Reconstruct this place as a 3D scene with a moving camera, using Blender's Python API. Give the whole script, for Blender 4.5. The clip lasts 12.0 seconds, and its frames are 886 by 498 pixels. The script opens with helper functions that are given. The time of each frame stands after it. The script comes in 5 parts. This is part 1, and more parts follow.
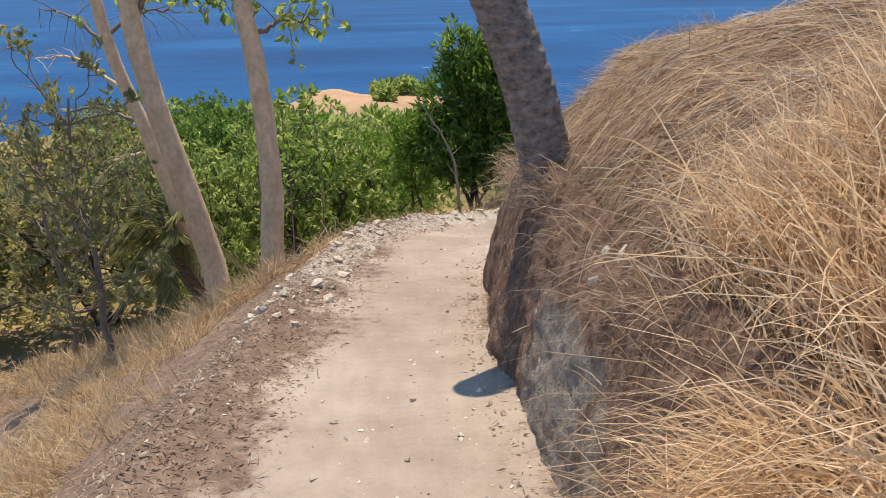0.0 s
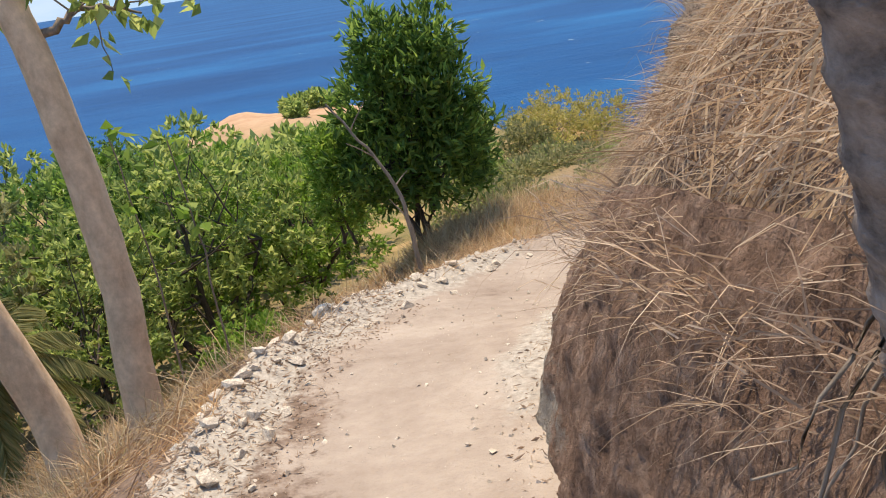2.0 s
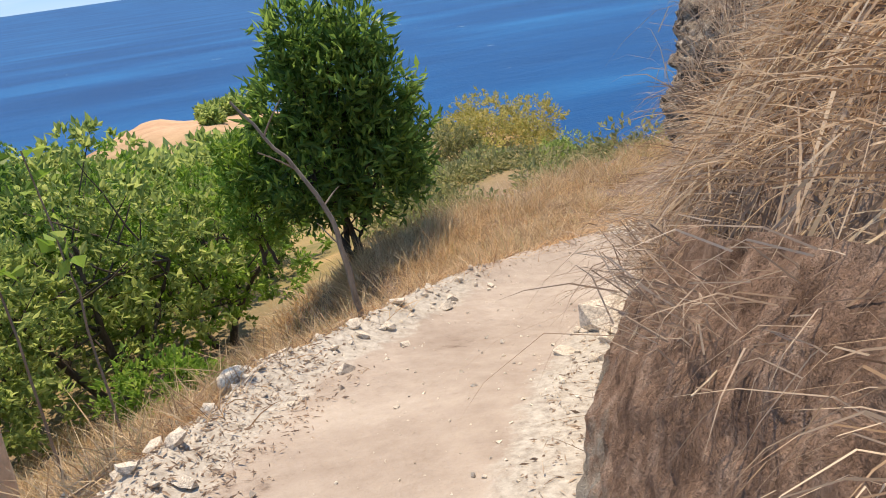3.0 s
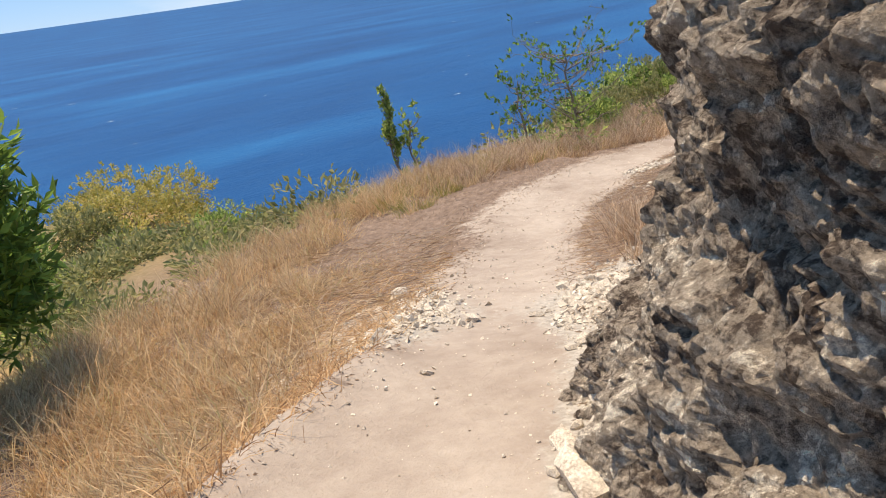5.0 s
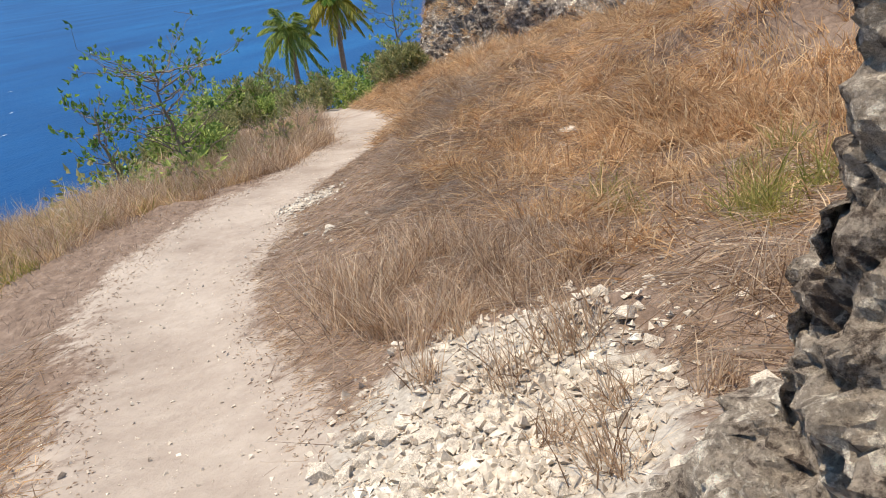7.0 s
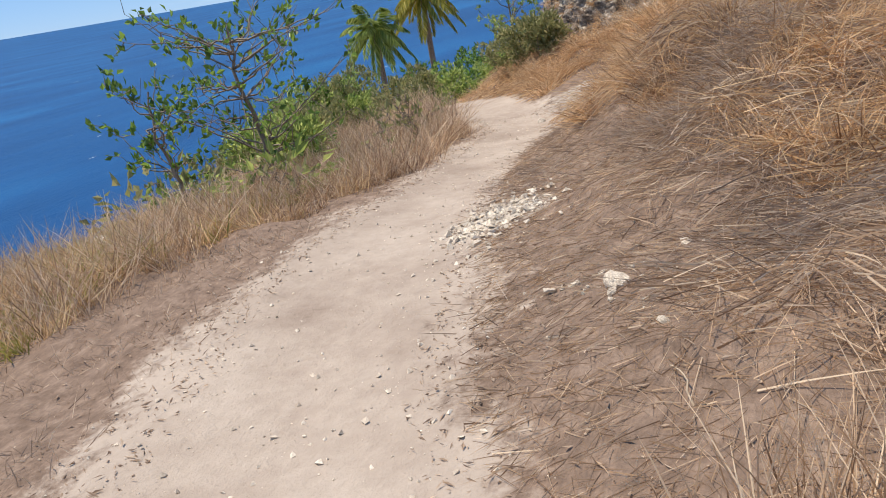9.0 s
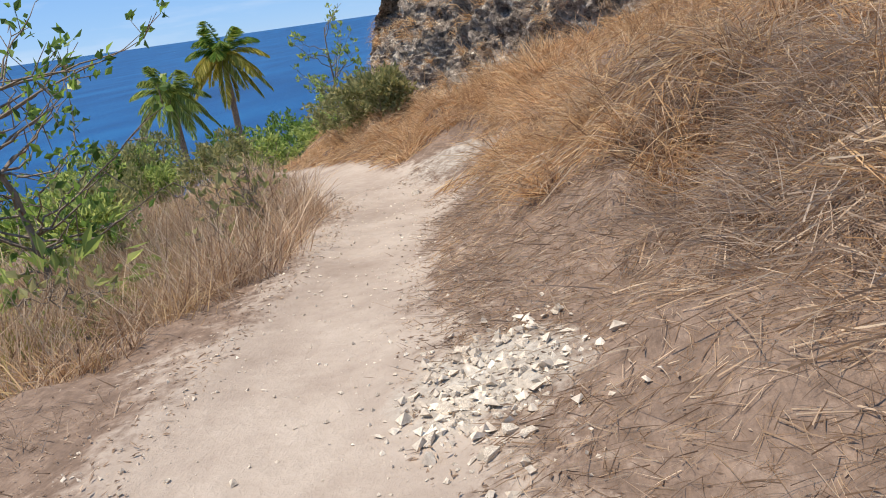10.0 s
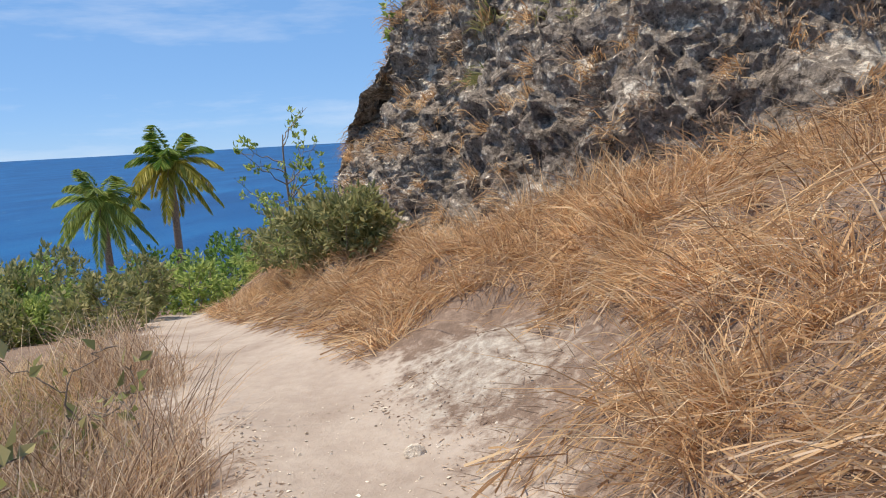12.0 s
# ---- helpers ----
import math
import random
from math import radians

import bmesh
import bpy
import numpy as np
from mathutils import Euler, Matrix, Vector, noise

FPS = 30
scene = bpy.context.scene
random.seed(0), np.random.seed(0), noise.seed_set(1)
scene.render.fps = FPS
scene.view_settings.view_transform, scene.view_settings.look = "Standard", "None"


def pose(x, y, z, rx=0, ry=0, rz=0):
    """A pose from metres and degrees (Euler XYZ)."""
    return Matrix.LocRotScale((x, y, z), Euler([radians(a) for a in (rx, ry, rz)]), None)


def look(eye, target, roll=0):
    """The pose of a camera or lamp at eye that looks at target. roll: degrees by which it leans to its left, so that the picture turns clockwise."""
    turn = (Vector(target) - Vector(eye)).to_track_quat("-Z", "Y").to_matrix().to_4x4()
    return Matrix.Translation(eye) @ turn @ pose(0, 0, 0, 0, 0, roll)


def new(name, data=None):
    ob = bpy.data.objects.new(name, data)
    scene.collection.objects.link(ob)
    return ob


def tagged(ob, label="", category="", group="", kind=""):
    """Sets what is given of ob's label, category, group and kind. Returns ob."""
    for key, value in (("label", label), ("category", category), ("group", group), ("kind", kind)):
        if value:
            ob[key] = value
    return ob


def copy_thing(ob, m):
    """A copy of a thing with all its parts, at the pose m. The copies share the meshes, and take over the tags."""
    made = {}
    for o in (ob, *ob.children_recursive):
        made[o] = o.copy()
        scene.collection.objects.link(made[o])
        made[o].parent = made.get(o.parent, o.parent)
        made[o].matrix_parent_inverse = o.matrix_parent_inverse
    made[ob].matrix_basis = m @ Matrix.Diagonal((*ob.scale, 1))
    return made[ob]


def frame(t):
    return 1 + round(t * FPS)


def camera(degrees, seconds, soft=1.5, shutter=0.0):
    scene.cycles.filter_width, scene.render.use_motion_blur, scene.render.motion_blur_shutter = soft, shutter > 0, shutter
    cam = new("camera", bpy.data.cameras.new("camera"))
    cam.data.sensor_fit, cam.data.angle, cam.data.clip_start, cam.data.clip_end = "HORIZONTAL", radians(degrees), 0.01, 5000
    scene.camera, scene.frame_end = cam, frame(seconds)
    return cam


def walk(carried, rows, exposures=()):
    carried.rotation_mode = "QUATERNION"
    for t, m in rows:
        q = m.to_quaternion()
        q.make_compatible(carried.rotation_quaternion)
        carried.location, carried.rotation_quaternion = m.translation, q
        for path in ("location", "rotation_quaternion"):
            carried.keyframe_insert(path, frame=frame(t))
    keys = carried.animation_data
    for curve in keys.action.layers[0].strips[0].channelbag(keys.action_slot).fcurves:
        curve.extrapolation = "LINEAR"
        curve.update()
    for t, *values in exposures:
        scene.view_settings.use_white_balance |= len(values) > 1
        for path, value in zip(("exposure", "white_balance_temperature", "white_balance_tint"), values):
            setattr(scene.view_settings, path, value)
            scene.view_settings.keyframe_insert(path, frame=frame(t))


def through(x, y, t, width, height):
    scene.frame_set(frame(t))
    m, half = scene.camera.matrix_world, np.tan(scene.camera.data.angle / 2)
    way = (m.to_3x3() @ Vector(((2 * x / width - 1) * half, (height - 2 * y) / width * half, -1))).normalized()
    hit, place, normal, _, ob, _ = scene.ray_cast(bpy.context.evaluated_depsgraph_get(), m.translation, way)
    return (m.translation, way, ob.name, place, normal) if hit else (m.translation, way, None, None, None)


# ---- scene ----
cam = camera(60.4, 12.0, soft=1.0)
PATH = [
    (0.0, pose(0.000, 0.000, 1.350, 70.35, 1.26, -0.45)),
    (0.5, pose(0.018, 1.009, 1.205, 73.18, 3.41, -6.32)),
    (1.0, pose(0.004, 1.797, 1.096, 75.39, 3.78, -8.26)),
    (1.5, pose(-0.055, 2.596, 0.979, 74.19, 6.24, -7.02)),
    (2.0, pose(-0.084, 3.415, 0.812, 69.79, 8.40, -8.12)),
    (2.5, pose(-0.077, 4.129, 0.657, 69.43, 8.47, -10.90)),
    (4.3, pose(0.218, 6.349, 0.256, 71.42, 5.69, -25.00)),
    (4.5, pose(0.307, 6.741, 0.152, 72.18, 5.62, -27.91)),
    (5.0, pose(0.622, 7.659, -0.102, 70.57, 7.74, -41.25)),
    (5.5, pose(1.086, 8.485, -0.317, 68.40, 10.43, -54.02)),
    (6.0, pose(1.619, 9.114, -0.444, 67.75, 12.16, -63.55)),
    (6.5, pose(2.155, 9.612, -0.571, 66.19, 9.99, -73.80)),
    (7.0, pose(2.634, 10.053, -0.627, 68.71, 6.15, -72.49)),
    (7.5, pose(3.261, 10.516, -0.771, 71.00, 8.04, -64.96)),
    (7.7, pose(3.543, 10.737, -0.871, 70.96, 8.61, -65.46)),
    (9.3, pose(6.556, 13.330, -1.810, 69.51, 9.38, -69.24)),
    (9.5, pose(6.977, 13.647, -1.867, 68.93, 8.97, -75.36)),
    (10.0, pose(7.984, 14.253, -1.958, 72.86, 7.84, -82.63)),
    (10.5, pose(9.110, 14.623, -1.986, 79.65, 5.12, -89.42)),
    (11.0, pose(10.158, 14.882, -2.004, 82.01, 5.15, -92.86)),
    (11.5, pose(11.301, 15.123, -2.150, 81.01, 3.95, -91.06)),
    (12.0, pose(12.405, 15.295, -2.259, 82.25, 3.37, -84.98)),
]
walk(cam, PATH, [(0.0, 0.12, 6900, 13), (1.5, 0.24, 7000, 13), (2.7, 0.34, 7000, 13), (4.5, 0.36, 7100, 13), (5.5, 0.24, 7000, 13), (7.0, 0.26, 6600, 10), (9.5, 0.12, 6600, 12), (10.5, 0.2, 6550, 11), (12.0, 0.14, 6550, 11)])

# ---- world, sun, exposure ----
SUN_BEARING, SUN_HEIGHT = -4.0, 69.0
world = bpy.data.worlds.new("world")
scene.world = world
world.use_nodes = True
wn, wl = world.node_tree.nodes, world.node_tree.links
sky = wn.new("ShaderNodeTexSky")
sky.sky_type, sky.sun_disc = "NISHITA", False
sky.sun_elevation, sky.sun_rotation = radians(SUN_HEIGHT), radians(SUN_BEARING)
sky.air_density, sky.dust_density, sky.ozone_density = 1.0, 0.0, 3.0
sky.altitude = 3500
coord = wn.new("ShaderNodeTexCoord")
squash = wn.new("ShaderNodeMapping")
squash.inputs["Scale"].default_value = (1.2, 1.2, 7.0)
wisp = wn.new("ShaderNodeTexNoise")
wisp.inputs["Scale"].default_value, wisp.inputs["Detail"].default_value, wisp.inputs["Roughness"].default_value = 2.2, 6.0, 0.6
cover = wn.new("ShaderNodeMapRange")
cover.inputs["From Min"].default_value, cover.inputs["From Max"].default_value = 0.5, 0.85
cover.inputs["To Max"].default_value = 0.6
clouds = wn.new("ShaderNodeMix")
clouds.data_type = "RGBA"
clouds.inputs[7].default_value = (5.6, 5.9, 6.3, 1)
wl.new(coord.outputs["Generated"], squash.inputs["Vector"])
wl.new(squash.outputs["Vector"], wisp.inputs["Vector"])
wl.new(wisp.outputs["Fac"], cover.inputs["Value"])
wl.new(cover.outputs["Result"], clouds.inputs[0])
even = wn.new("ShaderNodeMix")
even.data_type = "RGBA"
even.inputs[0].default_value = 0.72
even.inputs[7].default_value = (1.1, 2.5, 4.9, 1)
wl.new(sky.outputs["Color"], even.inputs[6])
wl.new(even.outputs[2], clouds.inputs[6])
wl.new(clouds.outputs[2], wn["Background"].inputs["Color"])
wn["Background"].inputs["Strength"].default_value = 0.15

sun = new("sun", bpy.data.lights.new("sun", "SUN"))
sun.data.energy, sun.data.angle, sun.data.color = 4.5, radians(0.6), (1.0, 0.885, 0.71)
sb, se = radians(SUN_BEARING), radians(SUN_HEIGHT)
sun.matrix_world = look((60 * math.sin(sb) * math.cos(se), 60 * math.cos(sb) * math.cos(se), 60 * math.sin(se)), (0, 0, 0))

# ---- materials ----


def mat(name, rough=0.8, spec=0.3):
    m = bpy.data.materials.new(name)
    m.use_nodes = True
    b = m.node_tree.nodes["Principled BSDF"]
    b.inputs["Roughness"].default_value, b.inputs["Specular IOR Level"].default_value = rough, spec
    return m, m.node_tree.nodes, m.node_tree.links, b


def noise_node(n, l, scale, detail=5.0, rough=0.6, stretch=None, distort=0.0):
    """Noise in object space, at a scale in metres."""
    c = n.new("ShaderNodeTexCoord")
    t = n.new("ShaderNodeTexNoise")
    t.inputs["Scale"].default_value, t.inputs["Detail"].default_value = scale, detail
    t.inputs["Roughness"].default_value, t.inputs["Distortion"].default_value = rough, distort
    if stretch:
        m = n.new("ShaderNodeMapping")
        m.inputs["Scale"].default_value = stretch
        l.new(c.outputs["Object"], m.inputs["Vector"])
        l.new(m.outputs["Vector"], t.inputs["Vector"])
    else:
        l.new(c.outputs["Object"], t.inputs["Vector"])
    return t.outputs["Fac"]


def ramp(n, l, fac, stops):
    r = n.new("ShaderNodeValToRGB")
    e = r.color_ramp.elements
    while len(e) < len(stops):
        e.new(0.5)
    for k, (at, col) in zip(e, stops):
        k.position, k.color = at, (*col, 1)
    l.new(fac, r.inputs["Fac"])
    return r.outputs["Color"]


def mix(n, l, fac, a, b, blend="MIX"):
    m = n.new("ShaderNodeMix")
    m.data_type, m.blend_type = "RGBA", blend
    for s, v in ((m.inputs[0], fac), (m.inputs[6], a), (m.inputs[7], b)):
        if isinstance(v, (int, float)):
            s.default_value = v
        elif isinstance(v, tuple):
            s.default_value = (*v, 1)
        else:
            l.new(v, s)
    return m.outputs[2]


def maths(n, l, op, a, b):
    m = n.new("ShaderNodeMath")
    m.operation = op
    for s, v in ((m.inputs[0], a), (m.inputs[1], b)):
        if isinstance(v, (int, float)):
            s.default_value = v
        else:
            l.new(v, s)
    return m.outputs[0]


def bump(n, l, b, heights):
    """Stacked relief: (height, strength, distance in metres)."""
    last = None
    for h, strength, dist in heights:
        k = n.new("ShaderNodeBump")
        k.inputs["Strength"].default_value, k.inputs["Distance"].default_value = strength, dist
        l.new(h, k.inputs["Height"])
        if last:
            l.new(last, k.inputs["Normal"])
        last = k.outputs["Normal"]
    l.new(last, b.inputs["Normal"])


def blade_mat(name, stops, rough=0.6, through=0.4, patch=0.5):
    """Grass blades or leaves: one tint an island, slow patches of tone over the hillside, light passing through."""
    m, n, l, b = mat(name, rough, 0.25)
    g = n.new("ShaderNodeNewGeometry")
    col = ramp(n, l, g.outputs["Random Per Island"], stops)
    slow = noise_node(n, l, 0.6, 3.0)
    tone = ramp(n, l, slow, [(0.3, (0.62, 0.58, 0.55)), (0.7, (1.25, 1.2, 1.1))])
    col = mix(n, l, patch, col, tone, "MULTIPLY")
    l.new(col, b.inputs["Base Color"])
    t = n.new("ShaderNodeBsdfTranslucent")
    l.new(col, t.inputs["Color"])
    s = n.new("ShaderNodeMixShader")
    s.inputs[0].default_value = through
    out = n["Material Output"]
    l.new(b.outputs[0], s.inputs[1])
    l.new(t.outputs[0], s.inputs[2])
    l.new(s.outputs[0], out.inputs["Surface"])
    return m


STRAW = blade_mat("dry_straw", [(0.0, (0.22, 0.14, 0.09)), (0.3, (0.46, 0.32, 0.21)), (0.65, (0.68, 0.51, 0.36)), (1.0, (0.88, 0.74, 0.57))])
PALE_STRAW = blade_mat("pale_straw", [(0.0, (0.46, 0.31, 0.19)), (0.35, (0.70, 0.53, 0.35)), (1.0, (0.92, 0.78, 0.58))], 0.55, 0.45)
GOLD = blade_mat("golden_grass", [(0.0, (0.38, 0.25, 0.14)), (0.4, (0.68, 0.48, 0.28)), (0.85, (0.90, 0.72, 0.47)), (1.0, (0.52, 0.46, 0.22))])
RUST = blade_mat("rusty_grass", [(0.0, (0.29, 0.165, 0.09)), (0.4, (0.62, 0.395, 0.215)), (0.8, (0.84, 0.60, 0.35)), (1.0, (0.93, 0.76, 0.52))])
GREY_STRAW = blade_mat("weathered_grass", [(0.0, (0.27, 0.20, 0.15)), (0.5, (0.48, 0.36, 0.27)), (1.0, (0.72, 0.60, 0.48))])
GREEN_GRASS = blade_mat("green_grass", [(0.0, (0.20, 0.22, 0.06)), (0.5, (0.36, 0.34, 0.10)), (1.0, (0.50, 0.40, 0.16))])
LEAF = blade_mat("dark_leaf", [(0.0, (0.075, 0.135, 0.03)), (0.5, (0.16, 0.265, 0.06)), (0.85, (0.27, 0.42, 0.085)), (1.0, (0.38, 0.54, 0.12))], 0.36, 0.55, 0.3)
LEAF_MID = blade_mat("green_leaf", [(0.0, (0.17, 0.24, 0.06)), (0.5, (0.35, 0.45, 0.13)), (1.0, (0.58, 0.64, 0.22))], 0.5, 0.64, 0.35)
LEAF_BRIGHT = blade_mat("bright_leaf", [(0.0, (0.14, 0.25, 0.035)), (0.5, (0.24, 0.40, 0.06)), (1.0, (0.40, 0.52, 0.11))], 0.5, 0.5, 0.3)
LEAF_YELLOW = blade_mat("yellowing_leaf", [(0.0, (0.34, 0.33, 0.08)), (0.5, (0.56, 0.49, 0.15)), (1.0, (0.70, 0.58, 0.24))], 0.6, 0.45, 0.2)
LEAF_DUSTY = blade_mat("dusty_leaf", [(0.0, (0.19, 0.21, 0.085)), (0.5, (0.32, 0.33, 0.14)), (1.0, (0.48, 0.44, 0.22))], 0.6, 0.45, 0.4)
FROND = blade_mat("palm_frond", [(0.0, (0.08, 0.17, 0.025)), (0.5, (0.19, 0.31, 0.045)), (1.0, (0.44, 0.47, 0.09))], 0.45, 0.4, 0.1)

YELLOW_FROND = blade_mat("yellow_frond", [(0.0, (0.22, 0.22, 0.03)), (0.5, (0.42, 0.38, 0.06)), (1.0, (0.60, 0.50, 0.12))], 0.5, 0.3, 0.1)


def ground_mat():
    m, n, l, b = mat("trail_ground", 0.95, 0.1)
    a = n.new("ShaderNodeAttribute")
    a.attribute_name = "dirt"
    zone = n.new("ShaderNodeAttribute")
    zone.attribute_name = "hill"
    rub = n.new("ShaderNodeAttribute")
    rub.attribute_name = "rubble"
    broad, fine, grit = noise_node(n, l, 1.1, 6.0, 0.65), noise_node(n, l, 9.0, 7.0, 0.7), noise_node(n, l, 70.0, 4.0, 0.7)
    dust = ramp(n, l, broad, [(0.25, (0.31, 0.245, 0.20)), (0.5, (0.43, 0.357, 0.298)), (0.75, (0.54, 0.465, 0.395))])
    dust = mix(n, l, 0.45, dust, ramp(n, l, fine, [(0.25, (0.72, 0.68, 0.64)), (0.6, (1.08, 1.07, 1.05))]), "MULTIPLY")
    soil = ramp(n, l, fine, [(0.2, (0.115, 0.084, 0.066)), (0.5, (0.235, 0.175, 0.138)), (0.8, (0.40, 0.315, 0.255))])
    soil = mix(n, l, 0.5, soil, ramp(n, l, noise_node(n, l, 26.0, 6.0, 0.75, (1, 3.0, 1)), [(0.3, (0.55, 0.5, 0.46)), (0.7, (1.4, 1.3, 1.2))]), "MULTIPLY")
    edge = maths(n, l, "ADD", a.outputs["Fac"], maths(n, l, "MULTIPLY", maths(n, l, "SUBTRACT", fine, 0.5), 1.1))
    edge = maths(n, l, "ADD", edge, maths(n, l, "MULTIPLY", maths(n, l, "SUBTRACT", broad, 0.5), 1.7))
    sharp = n.new("ShaderNodeMapRange")
    sharp.inputs["From Min"].default_value, sharp.inputs["From Max"].default_value = 0.36, 0.64
    l.new(edge, sharp.inputs["Value"])
    near = mix(n, l, sharp.outputs["Result"], soil, dust)
    chalk = ramp(n, l, noise_node(n, l, 22.0, 6.0, 0.7), [(0.3, (0.29, 0.25, 0.21)), (0.55, (0.50, 0.45, 0.385)), (0.75, (0.64, 0.59, 0.52))])
    rubedge = n.new("ShaderNodeMapRange")
    rubedge.inputs["From Min"].default_value, rubedge.inputs["From Max"].default_value = 0.35, 0.6
    l.new(maths(n, l, "ADD", rub.outputs["Fac"], maths(n, l, "MULTIPLY", maths(n, l, "SUBTRACT", fine, 0.5), 0.9)), rubedge.inputs["Value"])
    near = mix(n, l, rubedge.outputs["Result"], near, chalk)
    scrub = ramp(n, l, noise_node(n, l, 0.22, 6.0, 0.7), [(0.3, (0.10, 0.12, 0.045)), (0.5, (0.26, 0.20, 0.09)), (0.7, (0.48, 0.32, 0.16))])
    bare = ramp(n, l, noise_node(n, l, 0.2, 6.0, 0.7), [(0.3, (0.40, 0.235, 0.135)), (0.7, (0.62, 0.42, 0.27))])
    far = mix(n, l, zone.outputs["Color"], scrub, bare)
    sep = n.new("ShaderNodeAttribute")
    sep.attribute_name = "far"
    l.new(mix(n, l, sep.outputs["Fac"], near, far), b.inputs["Base Color"])
    bump(n, l, b, [(fine, 0.5, 0.05), (grit, 0.5, 0.012)])
    return m


def soil_mat():
    m, n, l, b = mat("bank_soil", 0.95, 0.1)
    big, fine, vert = noise_node(n, l, 2.2, 5.0), noise_node(n, l, 16.0, 8.0, 0.75), noise_node(n, l, 10.0, 6.0, 0.7, (1.3, 1.3, 0.8))
    col = ramp(n, l, vert, [(0.28, (0.17, 0.108, 0.078)), (0.5, (0.39, 0.26, 0.19)), (0.7, (0.60, 0.44, 0.345))])
    col = mix(n, l, 0.6, col, ramp(n, l, fine, [(0.3, (0.55, 0.5, 0.48)), (0.65, (1.3, 1.22, 1.15))]), "MULTIPLY")
    chalky = n.new("ShaderNodeAttribute")
    chalky.attribute_name = "chalk"
    k = n.new("ShaderNodeMapRange")
    k.inputs["From Min"].default_value, k.inputs["From Max"].default_value = 0.48, 0.66
    l.new(maths(n, l, "ADD", chalky.outputs["Fac"], maths(n, l, "MULTIPLY", maths(n, l, "SUBTRACT", noise_node(n, l, 6.0, 6.0, 0.7), 0.5), 1.2)), k.inputs["Value"])
    col = mix(n, l, k.outputs["Result"], col, ramp(n, l, fine, [(0.3, (0.36, 0.30, 0.24)), (0.7, (0.62, 0.56, 0.48))]))
    l.new(col, b.inputs["Base Color"])
    bump(n, l, b, [(vert, 0.8, 0.08), (fine, 1.0, 0.08), (noise_node(n, l, 60.0, 4.0, 0.7), 0.9, 0.025)])
    return m


def cells(n, l, scale, warp, feature="F1"):
    """Angular patches of broken stone."""
    v, co, wob, add = n.new("ShaderNodeTexVoronoi"), n.new("ShaderNodeTexCoord"), n.new("ShaderNodeTexNoise"), n.new("ShaderNodeVectorMath")
    v.feature, add.operation = feature, "MULTIPLY_ADD"
    v.inputs["Scale"].default_value = scale
    wob.inputs["Scale"].default_value, wob.inputs["Detail"].default_value = scale * 0.7, 5.0
    add.inputs[1].default_value = (warp, warp, warp)
    l.new(co.outputs["Object"], wob.inputs["Vector"])
    l.new(wob.outputs["Color"], add.inputs[0])
    l.new(co.outputs["Object"], add.inputs[2])
    l.new(add.outputs[0], v.inputs["Vector"])
    return v


def rock_mat(name, dark, mid, pale, grain=7.0, relief=1.0, darkening=0.1):
    """Weathered limestone: pale broken facets, grey-brown weathering in small blotches, dark seeps down the face,
    darker colour along the cracks.
    """
    m, n, l, b = mat(name, 0.92, 0.15)
    fine, broad = noise_node(n, l, grain * 5, 8.0, 0.75), noise_node(n, l, grain * 0.4, 5.0, 0.6, None, 0.6)
    lump, seep = noise_node(n, l, grain * 1.5, 9.0, 0.74, (1, 1, 1.8), 0.4), noise_node(n, l, grain * 0.9, 6.0, 0.65, (1.6, 1.6, 0.25))
    big, small = cells(n, l, grain * 0.8, 0.5 / grain), cells(n, l, grain * 2.6, 0.2 / grain)
    sep_b, sep_s = n.new("ShaderNodeSeparateColor"), n.new("ShaderNodeSeparateColor")
    l.new(big.outputs["Color"], sep_b.inputs[0])
    l.new(small.outputs["Color"], sep_s.inputs[0])
    # carries weathering plus the shade painted on the outcrop's middle
    patina_shade = n.new("ShaderNodeAttribute")
    patina_shade.attribute_name = "patina_shade"
    tone = maths(n, l, "ADD", maths(n, l, "MULTIPLY", sep_b.outputs[0], 0.1), maths(n, l, "MULTIPLY", sep_s.outputs[0], 0.14))
    tone = maths(n, l, "ADD", tone, maths(n, l, "MULTIPLY", lump, 0.82))
    tone = maths(n, l, "ADD", tone, maths(n, l, "MULTIPLY", maths(n, l, "SUBTRACT", fine, 0.5), 0.45))
    tone = maths(n, l, "SUBTRACT", tone, maths(n, l, "MULTIPLY", patina_shade.outputs["Fac"], darkening))
    tone = maths(n, l, "ADD", tone, maths(n, l, "MULTIPLY", maths(n, l, "SUBTRACT", broad, 0.5), 0.5))
    base = ramp(n, l, tone, [(0.37, dark), (0.49, mid), (0.57, mid), (0.68, pale)])
    base = mix(n, l, ramp(n, l, seep, [(0.55, (0, 0, 0)), (0.7, (0.7, 0.7, 0.7))]), base, dark)
    crack = cells(n, l, grain * 1.1, 0.5 / grain, "DISTANCE_TO_EDGE")
    gap = n.new("ShaderNodeMapRange")
    gap.inputs["From Max"].default_value = 0.05
    l.new(crack.outputs["Distance"], gap.inputs["Value"])
    base = mix(n, l, maths(n, l, "MULTIPLY", maths(n, l, "SUBTRACT", 1.0, gap.outputs["Result"]), 0.25), base, dark)
    base = mix(n, l, 0.8, base, ramp(n, l, fine, [(0.3, (0.42, 0.4, 0.38)), (0.64, (1.5, 1.47, 1.42))]), "MULTIPLY")
    l.new(base, b.inputs["Base Color"])
    bump(n, l, b, [(gap.outputs["Result"], 0.6, 0.02 * relief), (sep_s.outputs[0], 0.35, 0.03 * relief), (lump, 0.8, 0.07 * relief), (fine, 0.9, 0.035 * relief), (noise_node(n, l, grain * 14, 4.0, 0.7), 0.6, 0.012 * relief)])
    return m


